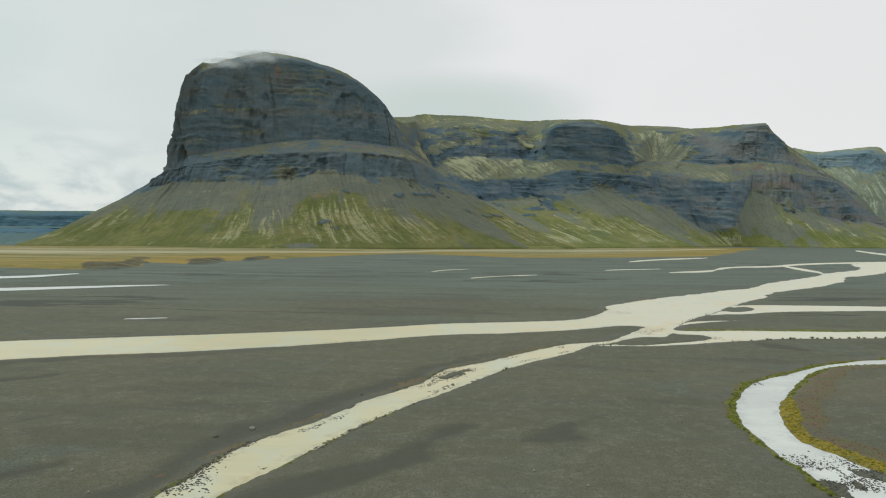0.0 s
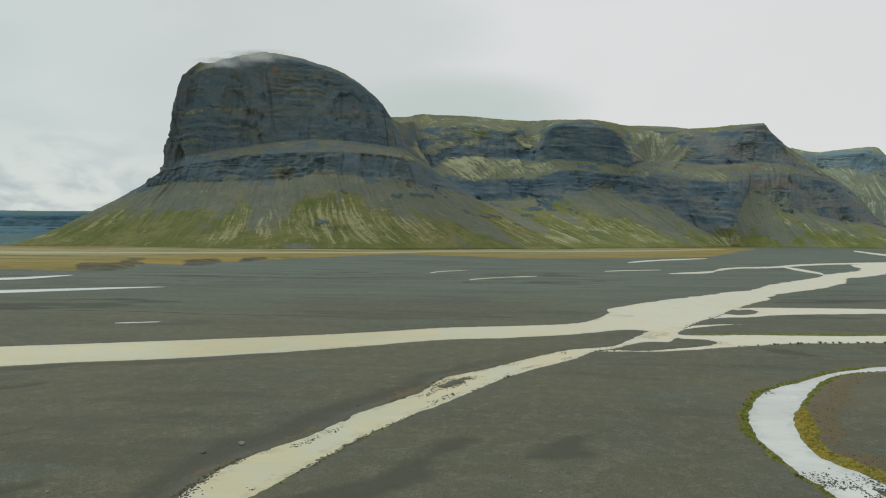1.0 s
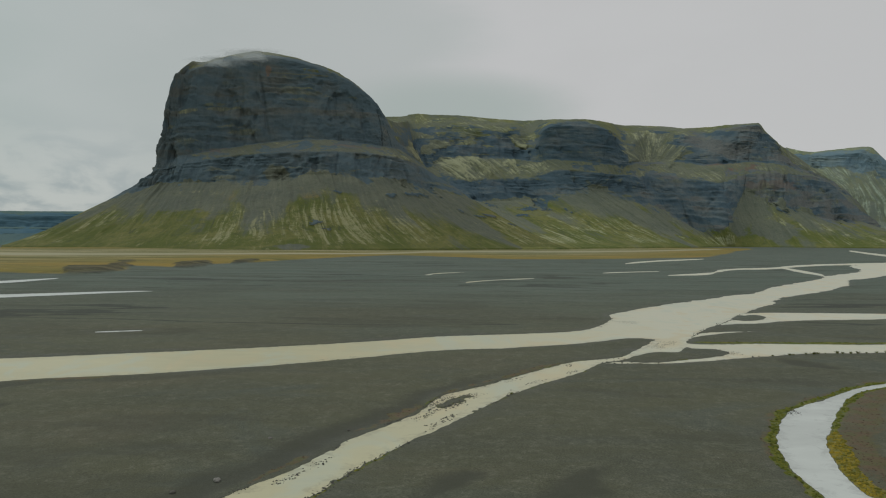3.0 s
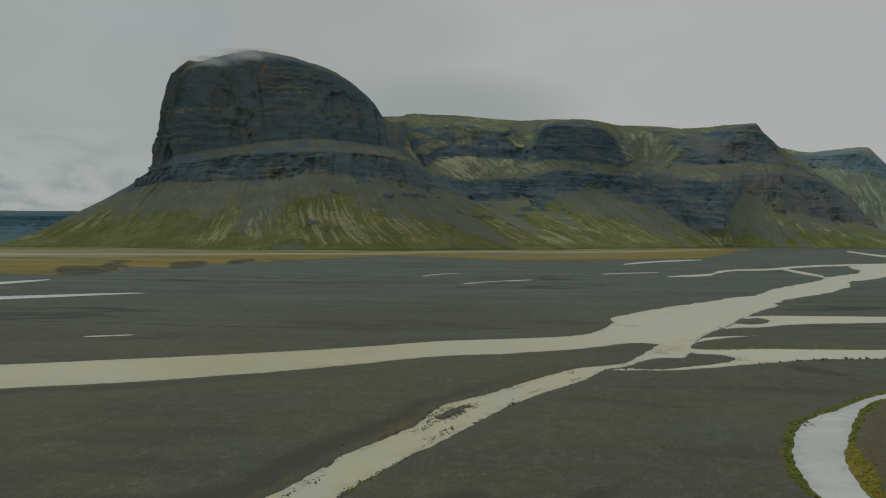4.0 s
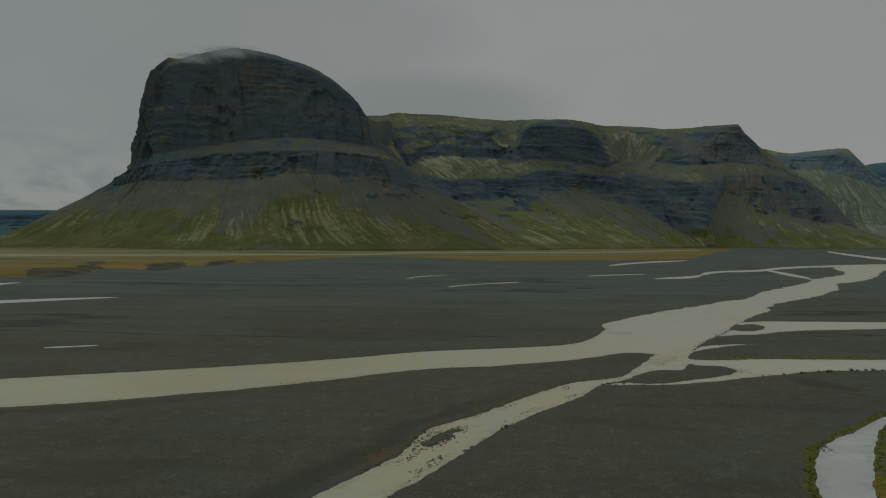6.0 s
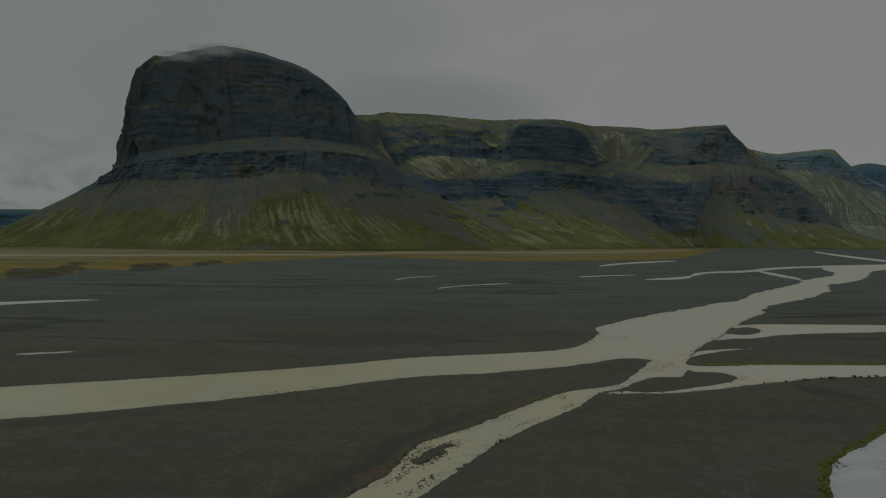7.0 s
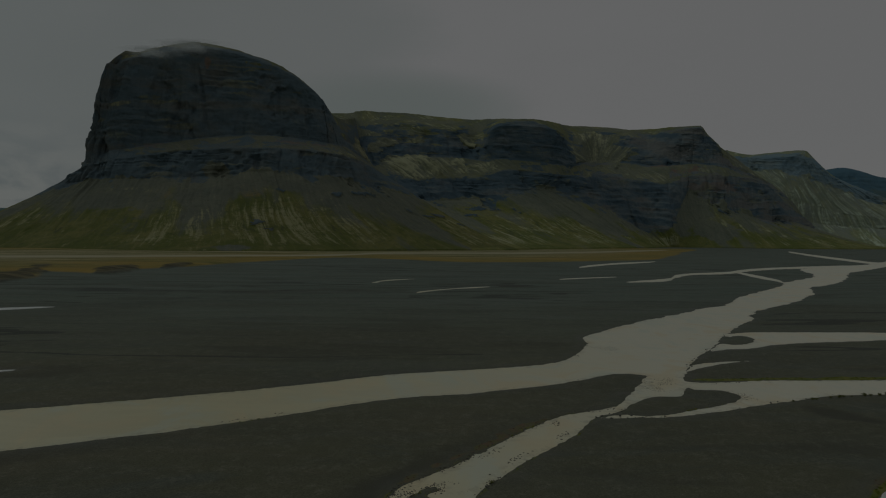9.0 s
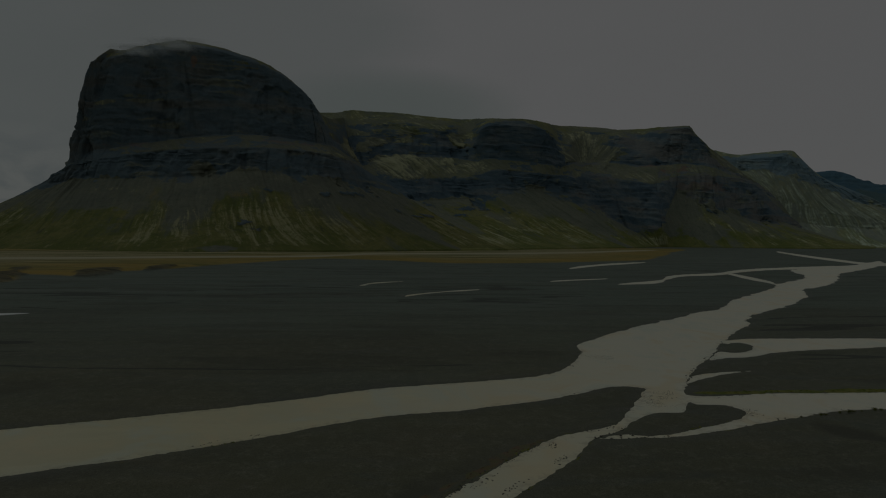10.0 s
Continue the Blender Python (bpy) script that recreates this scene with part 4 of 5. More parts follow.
massif("mountain_1", HEADLAND, CLIFF, 3.2, 101, "huge dark basalt headland with layered cliffs above grassy scree", foot=4.0,
       blots=(("tan", 2.15, 424, 75, 9, 0.75, 0.10), ("tan", 2.6, 440, 90, 9, 0.6, 0.08), ("tan", 2.15, 328, 80, 18, 0.5, 0.05), ("tan", 1.8, 300, 60, 12, 0.5, 0.0), ("grass", 2.45, 452, 50, 8, 0.5, 0.15), ("scree", 3.6, 572, 150, 4, 0.8, -0.02),
              ("tan", 2.82, 366, 110, 14, 0.5, 0.1), ("scree", 3.6, 505, 120, 16, 0.55, -0.08), ("rust", 3.11, 582, 14, 22, 1.0, 0.0), ("rust", 2.6, 300, 180, 16, 0.6, 0.0), ("rust", 4.6, 320, 200, 10, 0.6, 0.0),
              ("rock", 1.9, 262, 330, 26, 1.0, 0.0), ("rock", 1.5, 300, 260, 40, 1.0, 0.0), ("rock", 1.22, 172, 90, 46, 1.0, 0.0), ("rock", 1.3, 215, 200, 30, 1.0, 0.0), ("rock", 3.9, 264, 260, 24, 0.8, 0.0), ("rock", 5.4, 256, 200, 24, 0.9, -0.04), ("scree", 3.3, 205, 60, 55, 1.0, 0.0), ("scree", 3.05, 150, 70, 50, 0.8, 0.3), ("scree", 4.3, 190, 110, 40, 0.9, 0.0),
              ("scree", 5.3, 170, 120, 45, 0.8, 0.0), ("scree", 2.7, 185, 90, 26, 0.7, 0.0), ("rust", 2.75, 150, 45, 24, 0.9, 0.0), ("rust", 3.66, 152, 40, 34, 0.9, 0.0), ("grass", 2.35, 60, 130, 55, 0.9, 0.2), ("grass", 1.9, 40, 160, 45, 1.0, 0.1),
              ("scree", 3.42, 10, 60, 8, 0.8, 0.0), ("tan", 3.2, 62, 60, 50, 0.9, 0.0), ("tan", 3.45, 75, 40, 50, 0.7, 0.0), ("tan", 2.85, 55, 60, 40, 0.7, 0.0), ("tan", 4.2, 58, 70, 46, 0.8, 0.0), ("tan", 4.7, 60, 90, 40, 0.8, 0.0)),
       zones=((5.6, 2.2, 0.5, 0.2, 0.5, 0), (6.6, 3.6, 0.4, 0.7, 0.8, 0)),
       crops=((3.66, 0.38, 0.08), (3.76, 0.31, 0.10), (4.1, 0.8, 0.1), (4.9, 0.78, 0.12), (5.35, 0.82, 0.16), (5.6, 0.84, 0.14), (6.05, 0.68, 0.16), (6.3, 0.6, 0.12), (6.55, 0.64, 0.14), (6.75, 0.52, 0.12)))
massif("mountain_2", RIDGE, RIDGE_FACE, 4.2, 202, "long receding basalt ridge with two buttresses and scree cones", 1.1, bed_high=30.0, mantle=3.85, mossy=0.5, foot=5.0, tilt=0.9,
       crops=((1.4, 0.85, 0.25), (2.1, 0.74, 0.2), (2.7, 0.9, 0.25), (3.2, 0.7, 0.28), (3.5, 0.82, 0.25), (3.9, 0.8, 0.2), (4.6, 0.74, 0.15), (14.6, 0.85, 0.2)),
       blots=(("scree", 7.0, 170, 110, 110, 1.0, 0.0), ("scree", 7.6, 100, 150, 80, 0.9, 0.0), ("scree", 6.4, 190, 70, 60, 0.7, 0.0), ("scree", 13.0, 170, 90, 120, 1.0, 0.0), ("scree", 13.6, 80, 130, 70, 0.9, 0.0), ("scree", 12.4, 110, 60, 60, 0.8, 0.0),
              ("rock", 4.2, 238, 280, 42, 1.0, 0.02), ("rock", 2.6, 232, 150, 30, 0.9, 0.0), ("rock", 9.3, 215, 280, 80, 1.0, 0.0), ("rock", 6.5, 470, 210, 70, 1.0, 0.0), ("rock", 7.6, 380, 70, 60, 1.0, 0.0), ("rock", 12.4, 540, 330, 75, 0.9, 0.0), ("rock", 11.2, 170, 130, 100, 1.0, 0.0),
              ("grass", 8.6, 40, 160, 40, 0.9, 0.1), ("grass", 12.7, 40, 80, 40, 0.9, 0.0), ("tan", 4.9, 338, 120, 18, 0.8, 0.0), ("tan", 8.6, 332, 60, 22, 0.7, 0.0), ("tan", 11.0, 345, 120, 34, 0.7, 0.1), ("rust", 12.6, 395, 200, 30, 0.9, 0.0), ("rust", 14.8, 300, 220, 40, 0.6, 0.0), ("tan", 5.0, 60, 70, 40, 0.6, 0.0), ("grass", 3.4, 130, 130, 50, 0.7, 0.0)),
       zones=((1.2, 3.0, 0.3, 0.6, 0.8, 0), (3.0, 2.5, 1.1, 0.62, 1.0, 0), (4.9, 2.5, 0.8, 0.4, 0.7, 0), (4.2, 3.7, 0.7, 0.35, 0.55, 0), (2.2, 3.6, 0.5, 0.3, 0.35, 0),
              (9.0, 3.6, 1.5, 0.85, 0.6, 1), (9.8, 2.4, 1.6, 0.35, 0.3, 0), (14.0, 2.4, 1.2, 0.3, 0.4, 0)))
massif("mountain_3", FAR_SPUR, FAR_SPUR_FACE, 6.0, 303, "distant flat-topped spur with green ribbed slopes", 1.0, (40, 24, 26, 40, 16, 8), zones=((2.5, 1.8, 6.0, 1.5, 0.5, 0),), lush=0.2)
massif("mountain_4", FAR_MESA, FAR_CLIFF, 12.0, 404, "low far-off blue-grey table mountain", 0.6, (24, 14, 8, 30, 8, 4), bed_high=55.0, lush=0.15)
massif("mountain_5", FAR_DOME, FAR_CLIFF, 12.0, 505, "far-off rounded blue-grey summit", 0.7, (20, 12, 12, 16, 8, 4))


# ---- small growth and stones ----
rng = np.random.default_rng(7)


def tinted(name, dark, light, rough=0.95, spec=0.2):
    """A matt surface whose pieces vary one by one."""
    m, n = material(name)
    geo = n.add("ShaderNodeNewGeometry")
    grain = n.noise(geo.outputs["Position"], 6.0, 5.0, 0.7)
    tone = n.mix(geo.outputs["Random Per Island"], dark, light)
    tone = n.mix(n.math("MULTIPLY", n.ramp(grain, 0.4, 0.65), 0.4), tone, tuple(c * 0.45 for c in dark))
    n.surface(tone, rough, n.bump(grain, 0.6, 0.08), spec)
    return m


STONE = tinted("grey_basalt_stone", (0.075, 0.076, 0.066), (0.17, 0.168, 0.145))
PALE_STONE = tinted("pale_pebble", (0.17, 0.165, 0.15), (0.34, 0.33, 0.30))
MOSS = tinted("green_moss", (0.075, 0.10, 0.014), (0.20, 0.20, 0.035))
GOLD_MOSS = tinted("golden_moss", (0.12, 0.12, 0.02), (0.36, 0.27, 0.03))
RED_WEED = tinted("red_brown_weed", (0.095, 0.070, 0.046), (0.165, 0.115, 0.08))
LEAF = tinted("dark_green_leaf", (0.085, 0.11, 0.025), (0.19, 0.20, 0.05))
BARK = tinted("grey_brown_bark", (0.07, 0.055, 0.04), (0.11, 0.09, 0.07))


def joined(name, verts, faces, mat, label, category):
    """Many small pieces in one mesh: verts is (pieces, points, 3), faces the triangles of one piece."""
    count, points = verts.shape[:2]
    tris = (np.asarray(faces)[None] + (np.arange(count) * points)[:, None, None]).reshape(-1, 3).astype(np.int32)
    me = bpy.data.meshes.new(name)
    me.vertices.add(count * points)
    me.vertices.foreach_set("co", verts.astype(np.float32).ravel())
    me.loops.add(tris.size)
    me.loops.foreach_set("vertex_index", tris.ravel())
    me.polygons.add(len(tris))
    me.polygons.foreach_set("loop_start", np.arange(0, tris.size, 3, dtype=np.int32))
    me.polygons.foreach_set("loop_total", np.full(len(tris), 3, np.int32))
    me.update(calc_edges=True)
    me.materials.append(mat)
    return tagged(new(name, me), label, category, kind="stuff")


OCTA = np.array([(1, 0, 0), (0, 1, 0), (-1, 0, 0), (0, -1, 0), (0, 0, 1), (0, 0, -1)], float)
OCTA_FACES = [(0, 1, 4), (1, 2, 4), (2, 3, 4), (3, 0, 4), (1, 0, 5), (2, 1, 5), (3, 2, 5), (0, 3, 5)]


def pebbles(name, x, y, z, size, mat, label):
    turn = rng.uniform(0, 6.283, len(x))
    v = OCTA[None] * rng.uniform(0.6, 1.3, (len(x), 6, 1)) * np.array([1, 0.8, 0.55]) * size[:, None, None]
    c, s = np.cos(turn)[:, None], np.sin(turn)[:, None]
    v = np.stack([v[..., 0] * c - v[..., 1] * s, v[..., 0] * s + v[..., 1] * c, v[..., 2]], -1)
    return joined(name, v + np.stack([x, y, z + 0.1 * size], -1)[:, None], OCTA_FACES, mat, label, "stones")


def cushions(name, x, y, z, size, mat, label, tall=0.6):
    """Low ragged domes, each with two rings and a tip."""
    k = np.arange(7) / 7 * 6.283
    ring = np.stack([np.cos(k), np.sin(k), 0 * k], -1)
    dome = np.concatenate([ring + (0, 0, -0.15), 0.72 * ring + (0, 0, 0.62), [(0, 0, 0.95)]])
    faces = [t for i in range(7) for t in ((i, (i + 1) % 7, 7 + i), ((i + 1) % 7, 7 + (i + 1) % 7, 7 + i), (7 + i, 7 + (i + 1) % 7, 14))]
    v = dome[None] * rng.uniform(0.65, 1.4, (len(x), 15, 1)) * np.array([1, 1, tall]) * size[:, None, None]
    return joined(name, v + np.stack([x, y, z], -1)[:, None], faces, mat, label, "moss")


def scatter(count, x0, x1, y0, y1):
    """Spots spread over a stretch of the plan, thinner with depth."""
    y = y0 * (y1 / y0) ** rng.random(count)
    x = x0 + (x1 - x0) * rng.random(count)
    z, cover = land(x, y)
    return x, y, z, cover


# moss and weeds on the creek's banks
x, y, z, on = scatter(60000, 48, 190, 76, 215)
keep = (on["moss"] > 0.45 + 0.4 * rng.random(len(x))) & (on["creek"] > -0.1) & (on["gold"] < 0.5)
cushions("moss", x[keep], y[keep], z[keep], rng.uniform(0.14, 0.42, keep.sum()), MOSS, "green moss cushions along the creek bank")
keep = (on["moss"] > 0.4 + 0.4 * rng.random(len(x))) & (on["creek"] > -0.1) & (on["gold"] >= 0.5)
cushions("moss", x[keep], y[keep], z[keep], rng.uniform(0.14, 0.40, keep.sum()), GOLD_MOSS, "golden yellow moss inside the creek's bend")
keep = (on["weed"] > 0.5 + 0.5 * rng.random(len(x))) & (on["moss"] < 0.4) & (rng.random(len(x)) < 0.5)
cushions("weeds", x[keep], y[keep], z[keep], rng.uniform(0.08, 0.22, keep.sum()), RED_WEED, "low red-brown weeds on the gravel bank", 0.5)

# moss fringe and weeds on the banks of the silty channels
x, y, z, on = scatter(60000, -50, 190, 80, 290)
keep = (on["moss"] > 0.5 + 0.4 * rng.random(len(x))) & (on["silt"] > -0.1) & (on["silt"] < 4) & (on["creek"] > 10)
cushions("moss", x[keep], y[keep], z[keep], rng.uniform(0.12, 0.34, keep.sum()), MOSS, "thin moss fringe on the river bank", 0.7)
keep = (on["weed"] > 0.5 + 0.5 * rng.random(len(x))) & (on["silt"] < 6) & (rng.random(len(x)) < 0.6) & (on["silt"] > 0)
cushions("weeds", x[keep], y[keep], z[keep], rng.uniform(0.08, 0.24, keep.sum()), RED_WEED, "red-brown weeds and mud on the river bank", 0.5)

# stones that break the water of the shallow stretches
SHOALS = [(87, 338, 8, 20), (86, 266, 9, 7), (79, 258, 6, 5), (98, 247, 5, 5)]
x, y, z, on = scatter(85000, -48, 40, 84, 235)
edge = on["silt"]
shoal = smooth(fbm(x / 10 + 5, y / 13, 91, 3), 0.0, 0.35)
lane = smooth(1.6 - np.abs(edge + 2.6), 0, 1.2) * shoal + smooth(0.9 - np.abs(edge + 0.2), 0, 0.6) * smooth(fbm(x / 14, y / 14, 93, 2), -0.1, 0.4)
west = smooth(np.interp(y, (66, 95, 125, 160, 190, 230), (-40, -36, -28, -8, 6, 45)) - x, 0, 2)
lane = lane + 1.3 * west * smooth(1.9 - np.abs(edge + 0.7), 0, 1.5) * smooth(fbm(x / 9, y / 9, 94, 3), -0.35, 0.15) * smooth(215 - y, 0, 20)
lane = lane + 1.6 * smooth(2.2 - np.abs(offshore(BAR_LINE, x, y, 30)), 0, 1.6) * smooth(fbm(x / 3, y / 5, 96, 3), -0.25, 0.2)
keep = (rng.random(len(x)) < 0.7 * lane) & (edge < 0.6)
pebbles("shoal_stones", x[keep], y[keep], np.maximum(z[keep], -0.06), rng.uniform(0.08, 0.30, keep.sum()), STONE, "dark wet stones breaking the shallow river")
x, y, z, on = scatter(45000, 50, 80, 76, 200)
edge = on["creek"]
shallow = np.maximum(smooth(118 - y, 0, 16), 0.8 * smooth(6 - np.abs(y - 172), 0, 4))
keep = (rng.random(len(x)) < 0.78 * shallow * smooth(fbm(x / 3.5, y / 5, 95, 3), -0.2, 0.25)) & (edge < 0.2)
pebbles("shoal_stones", x[keep], y[keep], np.maximum(z[keep], -0.06), rng.uniform(0.06, 0.24, keep.sum()), STONE, "dark stones and gravel breaking the clear creek")
x, y, z, on = scatter(40000, 50, 130, 225, 330)
edge = on["silt"]
keep = (rng.random(len(x)) < 0.10 * smooth(fbm(x / 8, y / 12, 97, 3), 0.1, 0.4) * smooth(1.4 - np.abs(edge + 0.6), 0, 1)) & (edge < 0.4)
pebbles("shoal_stones", x[keep], y[keep], np.maximum(z[keep], -0.06), rng.uniform(0.15, 0.45, keep.sum()), STONE, "dark stones at the river fork")

x, y, z, on = scatter(30000, 45, 125, 225, 345)
patchy = smooth(fbm(x / 5, y / 8, 98, 4), -0.05, 0.3)
spots = sum(np.exp(-((x - a) / w) ** 2 - ((y - b) / h) ** 2) for a, b, w, h in SHOALS)
keep = (rng.random(len(x)) < 0.8 * patchy * smooth(spots, 0.25, 0.8)) & (on["silt"] < 0.3)
pebbles("shoal_stones", x[keep], y[keep], np.maximum(z[keep], -0.05), rng.uniform(0.06, 0.20, keep.sum()), STONE, "grey stones breaking the riffles at the river fork")

# loose pebbles over the near gravel
x, y, z, on = scatter(60000, -75, 75, 78, 210)
stony = smooth(fbm(x / 13, y / 9, 99, 4), -0.15, 0.35)
keep = (on["shore"] > 0.5) & (rng.random(len(x)) < 0.04 + 0.6 * stony) & (on["hollow"] < 0.4)
grey = keep & (rng.random(len(x)) < 0.9)
pebbles("pebbles", x[grey], y[grey], z[grey], rng.uniform(0.04, 0.12, grey.sum()), STONE, "loose grey pebbles on the gravel plain")
pale = keep & ~grey & (rng.random(len(x)) < 0.6)
pebbles("pebbles", x[pale], y[pale], z[pale], rng.uniform(0.05, 0.13, pale.sum()), PALE_STONE, "scattered pale pebbles on the gravel plain")


# ---- single boulders and shrubs ----
def part(name, bm, mat, parent=None, label=""):
    me = bpy.data.meshes.new(name)
    bm.to_mesh(me)
    bm.free()
    me.materials.append(mat)
    ob = new(name, me)
    ob.parent = parent
    if label:
        ob["label"] = label
    return ob


def height(x, y):
    z, _ = land(np.array([float(x)]), np.array([float(y)]))
    return float(z[0])


def boulder(x, y, size, seed, mat, label):
    bm = bmesh.new()
    bmesh.ops.create_icosphere(bm, subdivisions=3, radius=1.0)
    r = random.Random(seed)
    shift = Vector((r.random() * 50, r.random() * 50, r.random() * 50))
    for v in bm.verts:
        d = 1 + 0.35 * noise.noise(v.co * 1.1 + shift) + 0.12 * noise.noise(v.co * 3.1 + shift)
        v.co = Vector((v.co.x * 1.15, v.co.y * 0.9, v.co.z * 0.68)) * d * size
    ob = part("boulder", bm, mat)
    ob.matrix_world = pose(x, y, height(x, y) + 0.32 * size, 0, 0, r.uniform(0, 360))
    return tagged(ob, label, "boulder", "boulders on the gravel plain")


def shrub(x, y, size, seed, label, group):
    """A low willow scrub: a few bent stems and a loose crown of small leaves."""
    r = random.Random(seed)
    root = new("shrub")
    tips = []
    for _ in range(6):
        a, lean = r.uniform(0, 6.283), r.uniform(0.3, 0.9)
        bm = bmesh.new()
        last = None
        for k in range(5):
            h = k / 4
            mid = Vector((math.cos(a) * lean * h * h, math.sin(a) * lean * h * h, 0.75 * h)) * size
            w = 0.045 * size * (1 - 0.75 * h)
            ring = [bm.verts.new(mid + Vector((math.cos(j * 1.257), math.sin(j * 1.257), 0)) * w) for j in range(5)]
            if last:
                for j in range(5):
                    bm.faces.new((last[j], last[(j + 1) % 5], ring[(j + 1) % 5], ring[j]))
            last = ring
            if k > 1:
                tips.append(mid)
        part("stem", bm, BARK, root)
    bm = bmesh.new()
    for _ in range(420):
        tip = r.choice(tips)
        p = tip + Vector((r.gauss(0, 0.22), r.gauss(0, 0.22), r.gauss(0, 0.16))) * size
        p.z = max(p.z, 0.03)
        d = Vector((r.uniform(-1, 1), r.uniform(-1, 1), r.uniform(-0.3, 1))).normalized() * size * r.uniform(0.08, 0.15)
        s = d.orthogonal().normalized() * d.length * 0.45
        bm.faces.new([bm.verts.new(q) for q in (p - d, p + s, p + d, p - s)])
    part("foliage", bm, LEAF, root, "small dark green leaves")
    root.matrix_world = pose(x, y, height(x, y) - 0.02, 0, 0, r.uniform(0, 360))
    return tagged(root, label, "shrub", group)


boulder(-34.8, 124.8, 0.55, 0, PALE_STONE, "pale rounded boulder on dark gravel beside the river")
boulder(-33.9, 94.6, 0.3, 1, STONE, "grey boulder on the gravel plain")
boulder(-55.0, 101.2, 0.28, 2, PALE_STONE, "pale stone on the gravel plain")
boulder(-48.6, 93.4, 0.26, 3, PALE_STONE, "pale stone on the gravel plain")
boulder(14.1, 102.3, 0.22, 4, PALE_STONE, "pale stone on the gravel plain")
boulder(21.0, 96.5, 0.2, 5, PALE_STONE, "pale stone on the gravel plain")
boulder(10.4, 108.3, 0.2, 6, PALE_STONE, "pale stone on the gravel plain")
boulder(-31.8, 146.4, 0.3, 7, PALE_STONE, "pale stone on the gravel plain")
boulder(-39.7, 119.7, 0.4, 8, STONE, "dark boulder beside the river")
boulder(67.1, 145.0, 0.18, 9, STONE, "dark stone in the clear creek")
boulder(64.1, 133.5, 0.28, 10, STONE, "dark stone in the clear creek")
boulder(-18.0, 152.7, 0.3, 11, STONE, "dark boulder beside the river")
boulder(-22.4, 122.1, 0.22, 12, STONE, "dark stone in the silty river")
boulder(-19.3, 121.5, 0.2, 13, STONE, "dark stone in the silty river")
shrub(17.5, 184.8, 0.50, 40, "low green shrub leaning over the near river bank", "shrubs along the channel")
shrub(109.5, 240.8, 0.45, 41, "low dark green willow shrub on the channel bank", "shrubs along the channel")
shrub(115.6, 241.9, 0.65, 42, "low dark green willow shrub on the channel bank", "shrubs along the channel")
shrub(116.9, 242.0, 0.50, 43, "low dark green willow shrub on the channel bank", "shrubs along the channel")
shrub(122.1, 243.6, 0.55, 44, "low dark green willow shrub on the channel bank", "shrubs along the channel")
shrub(124.6, 243.8, 0.75, 45, "low dark green willow shrub on the channel bank", "shrubs along the channel")
shrub(126.5, 244.6, 0.60, 46, "low dark green willow shrub on the channel bank", "shrubs along the channel")
shrub(129.2, 244.8, 0.40, 47, "low dark green willow shrub on the channel bank", "shrubs along the channel")
shrub(133.6, 245.7, 0.80, 48, "low dark green willow shrub on the channel bank", "shrubs along the channel")
shrub(135.5, 245.9, 0.55, 49, "low dark green willow shrub on the channel bank", "shrubs along the channel")
shrub(138.5, 246.1, 0.65, 50, "low dark green willow shrub on the channel bank", "shrubs along the channel")
shrub(141.4, 246.9, 0.75, 51, "low dark green willow shrub on the channel bank", "shrubs along the channel")
shrub(144.4, 247.1, 0.45, 52, "low dark green willow shrub on the channel bank", "shrubs along the channel")
shrub(148.0, 247.4, 0.60, 53, "low dark green willow shrub on the channel bank", "shrubs along the channel")
shrub(151.5, 247.6, 0.70, 54, "low dark green willow shrub on the channel bank", "shrubs along the channel")
shrub(153.8, 247.8, 0.50, 55, "low dark green willow shrub on the channel bank", "shrubs along the channel")
shrub(157.9, 248.0, 0.65, 56, "low dark green willow shrub on the channel bank", "shrubs along the channel")
shrub(161.8, 248.3, 0.75, 57, "low dark green willow shrub on the channel bank", "shrubs along the channel")
shrub(166.8, 248.6, 0.60, 58, "low dark green willow shrub on the channel bank", "shrubs along the channel")
shrub(171.5, 249.0, 0.70, 59, "low dark green willow shrub on the channel bank", "shrubs along the channel")
shrub(61.6, 144.8, 0.40, 80, "bright green leafy clump on the mossy creek bank", "leafy clumps along the creek")
shrub(67.0, 156.4, 0.35, 81, "bright green leafy clump on the mossy creek bank", "leafy clumps along the creek")
shrub(71.4, 162.4, 0.30, 82, "bright green leafy clump on the mossy creek bank", "leafy clumps along the creek")
shrub(57.1, 127.7, 0.35, 83, "bright green leafy clump on the mossy creek bank", "leafy clumps along the creek")
shrub(56.9, 125.5, 0.30, 84, "bright green leafy clump on the mossy creek bank", "leafy clumps along the creek")
shrub(55.2, 111.4, 0.40, 85, "bright green leafy clump on the mossy creek bank", "leafy clumps along the creek")
shrub(55.4, 110.3, 0.35, 86, "bright green leafy clump on the mossy creek bank", "leafy clumps along the creek")
shrub(81.3, 157.6, 0.35, 87, "bright green leafy clump on the mossy creek bank", "leafy clumps along the creek")
shrub(54.4, 98.7, 0.45, 88, "bright green leafy clump on the mossy creek bank", "leafy clumps along the creek")
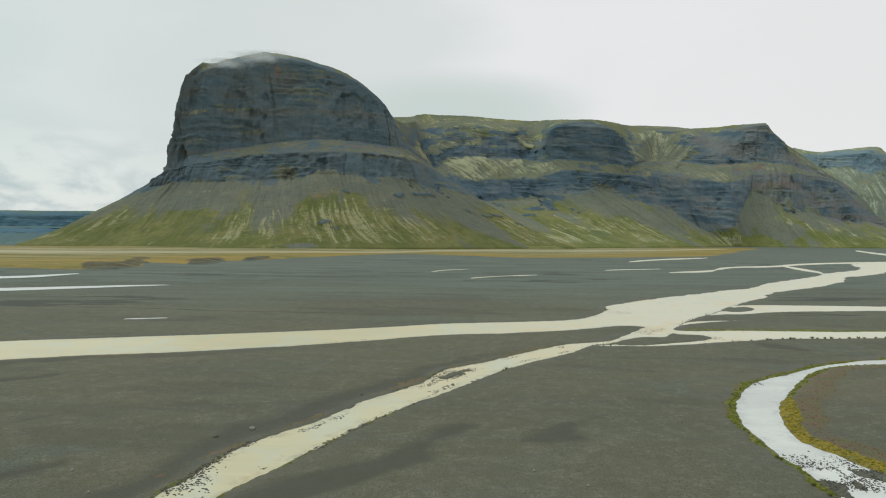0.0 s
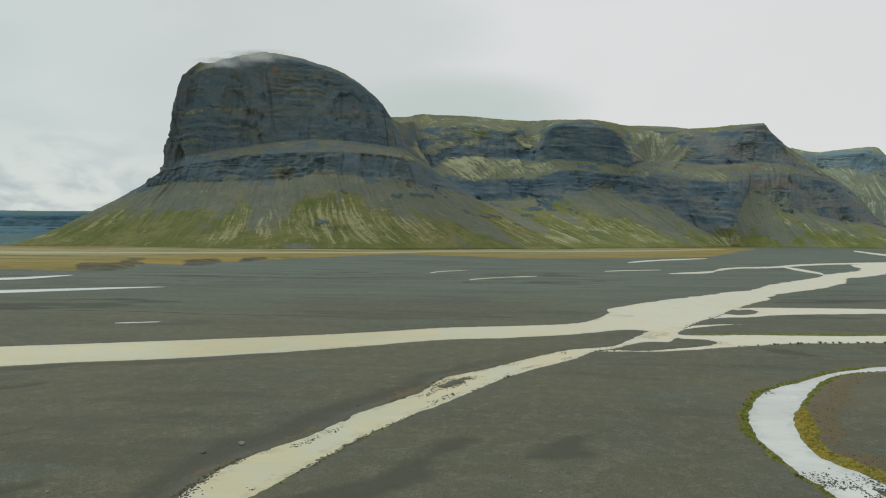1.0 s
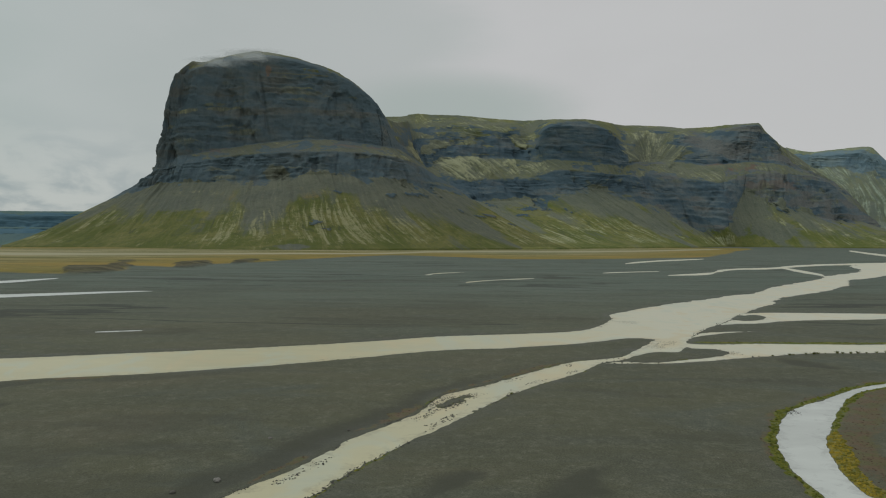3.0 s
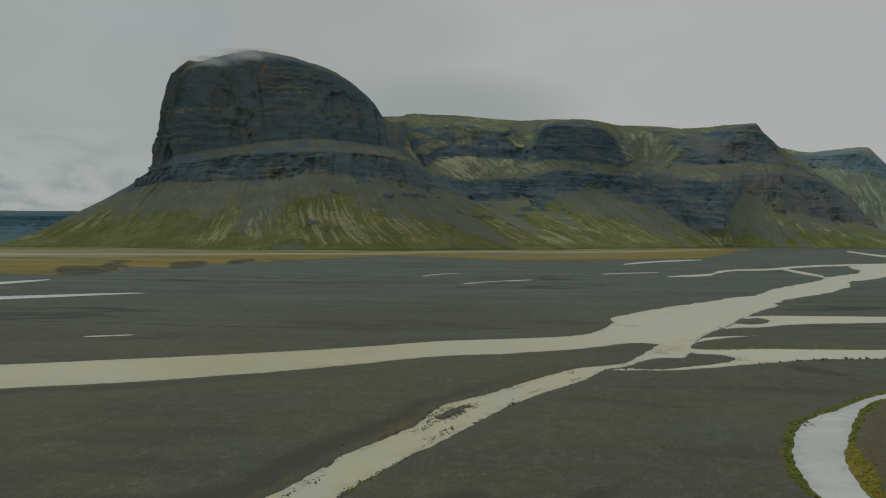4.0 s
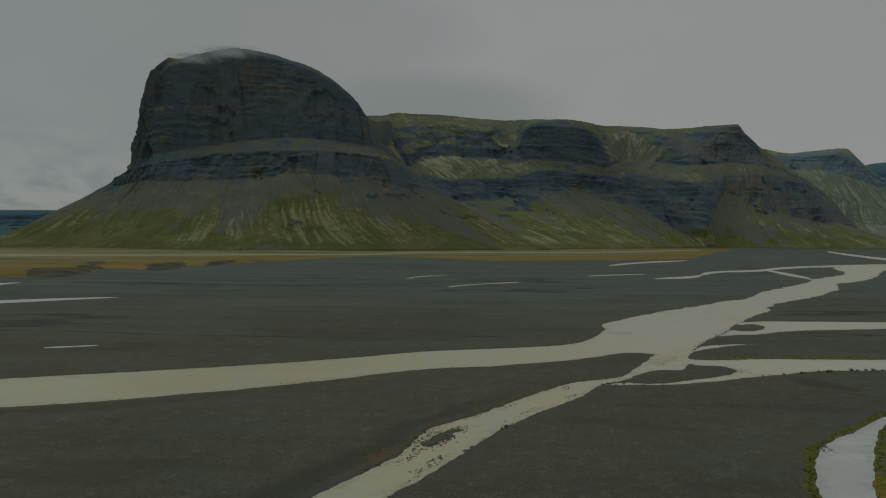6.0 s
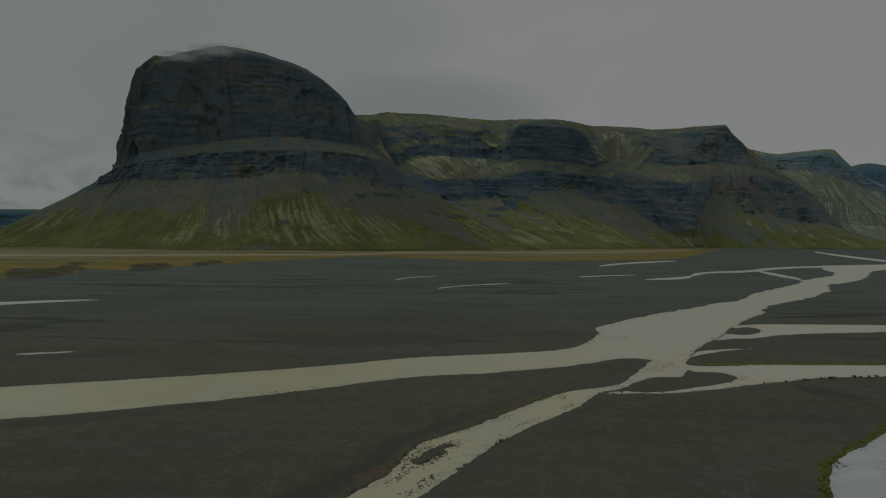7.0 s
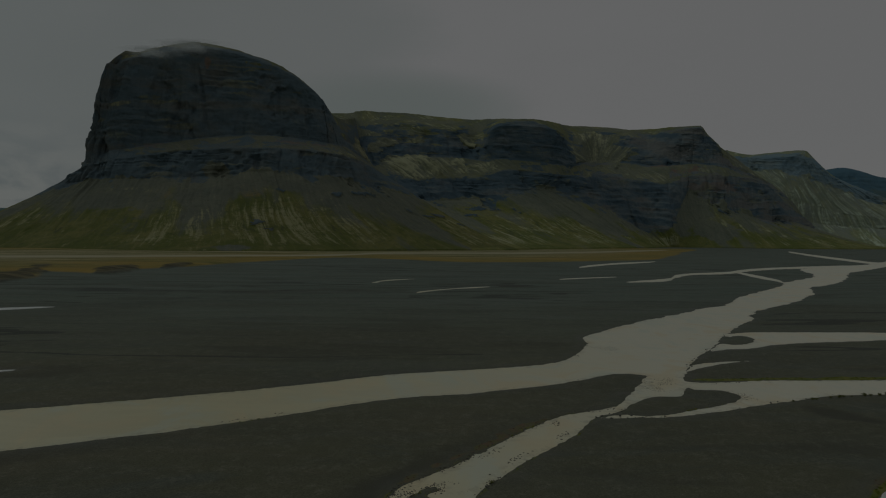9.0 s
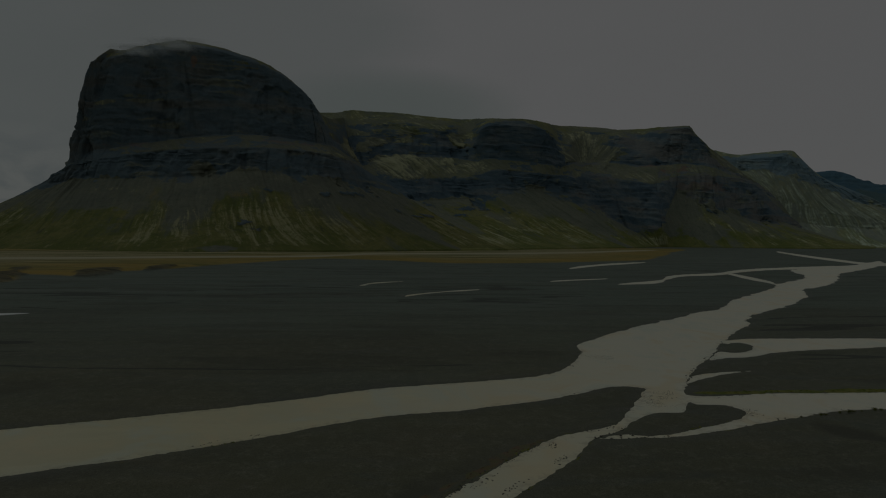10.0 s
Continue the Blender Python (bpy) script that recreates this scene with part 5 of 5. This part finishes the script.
shrub(54.6, 94.9, 0.45, 89, "bright green leafy clump on the mossy creek bank", "leafy clumps along the creek")

# ---- cloud in front of the heights, placed to fit the camera's view ----
def cloud_material(name, thick, scale):
    m, n = material(name)
    own = n.add("ShaderNodeTexCoord").outputs["Object"]
    spot = n.add("ShaderNodeNewGeometry").outputs["Position"]
    # fall-off leaves out y, so the edge is soft from the camera's side
    own = n.scaled(own, 1.0, 0.0, 1.0)
    reach = n.add("ShaderNodeVectorMath", operation="LENGTH")
    n.link(own, reach.inputs[0])
    puff = n.noise(n.scaled(spot, 1.0, 0.0, 1.6), scale, 2.0, 0.45, 0.3)
    middle = n.math("POWER", n.ramp(reach.outputs["Value"], 1.0, 0.0), 1.5)
    dense = n.math("MULTIPLY", middle, n.ramp(puff, 0.2, 0.7))
    veil = n.add("ShaderNodeMixShader")
    n.link(n.math("MULTIPLY", dense, thick), veil.inputs[0])
    body = n.add("ShaderNodeMixShader")
    for k, kind in enumerate(("ShaderNodeBsdfDiffuse", "ShaderNodeBsdfTranslucent")):
        s = n.add(kind)
        s.inputs[0].default_value = (0.76, 0.81, 0.80, 1)
        n.link(s.outputs[0], body.inputs[1 + k])
    n.link(n.add("ShaderNodeBsdfTransparent").outputs[0], veil.inputs[1])
    n.link(body.outputs[0], veil.inputs[2])
    n.link(veil.outputs[0], n.add("ShaderNodeOutputMaterial").inputs[0])
    return m


CLOUD = cloud_material("thin_cloud", 0.7, 0.02)


def cloud(x, y, z, rx, ry, rz, label):
    """A soft wisp that thins out from its middle in x and z alone, as the camera faces it."""
    root = new("cloud")
    bm = bmesh.new()
    bmesh.ops.create_icosphere(bm, subdivisions=4, radius=1.0)
    for f in bm.faces:
        f.smooth = True
    wisp = part("wisp", bm, CLOUD, root)
    wisp.visible_shadow = False
    root.matrix_world = Matrix.Translation((x, y, z)) @ Matrix.Diagonal((rx, ry, rz, 1))
    return tagged(root, label, "cloud", "clouds on the heights")


# set forward on the sight line so that they veil the summit from the camera
cloud(-590, 2222, 612, 175, 30, 25, "pale mist wisp in front of the headland's summit")
cloud(-680, 2150, 572, 130, 30, 20, "pale mist wisp in front of the headland's summit")
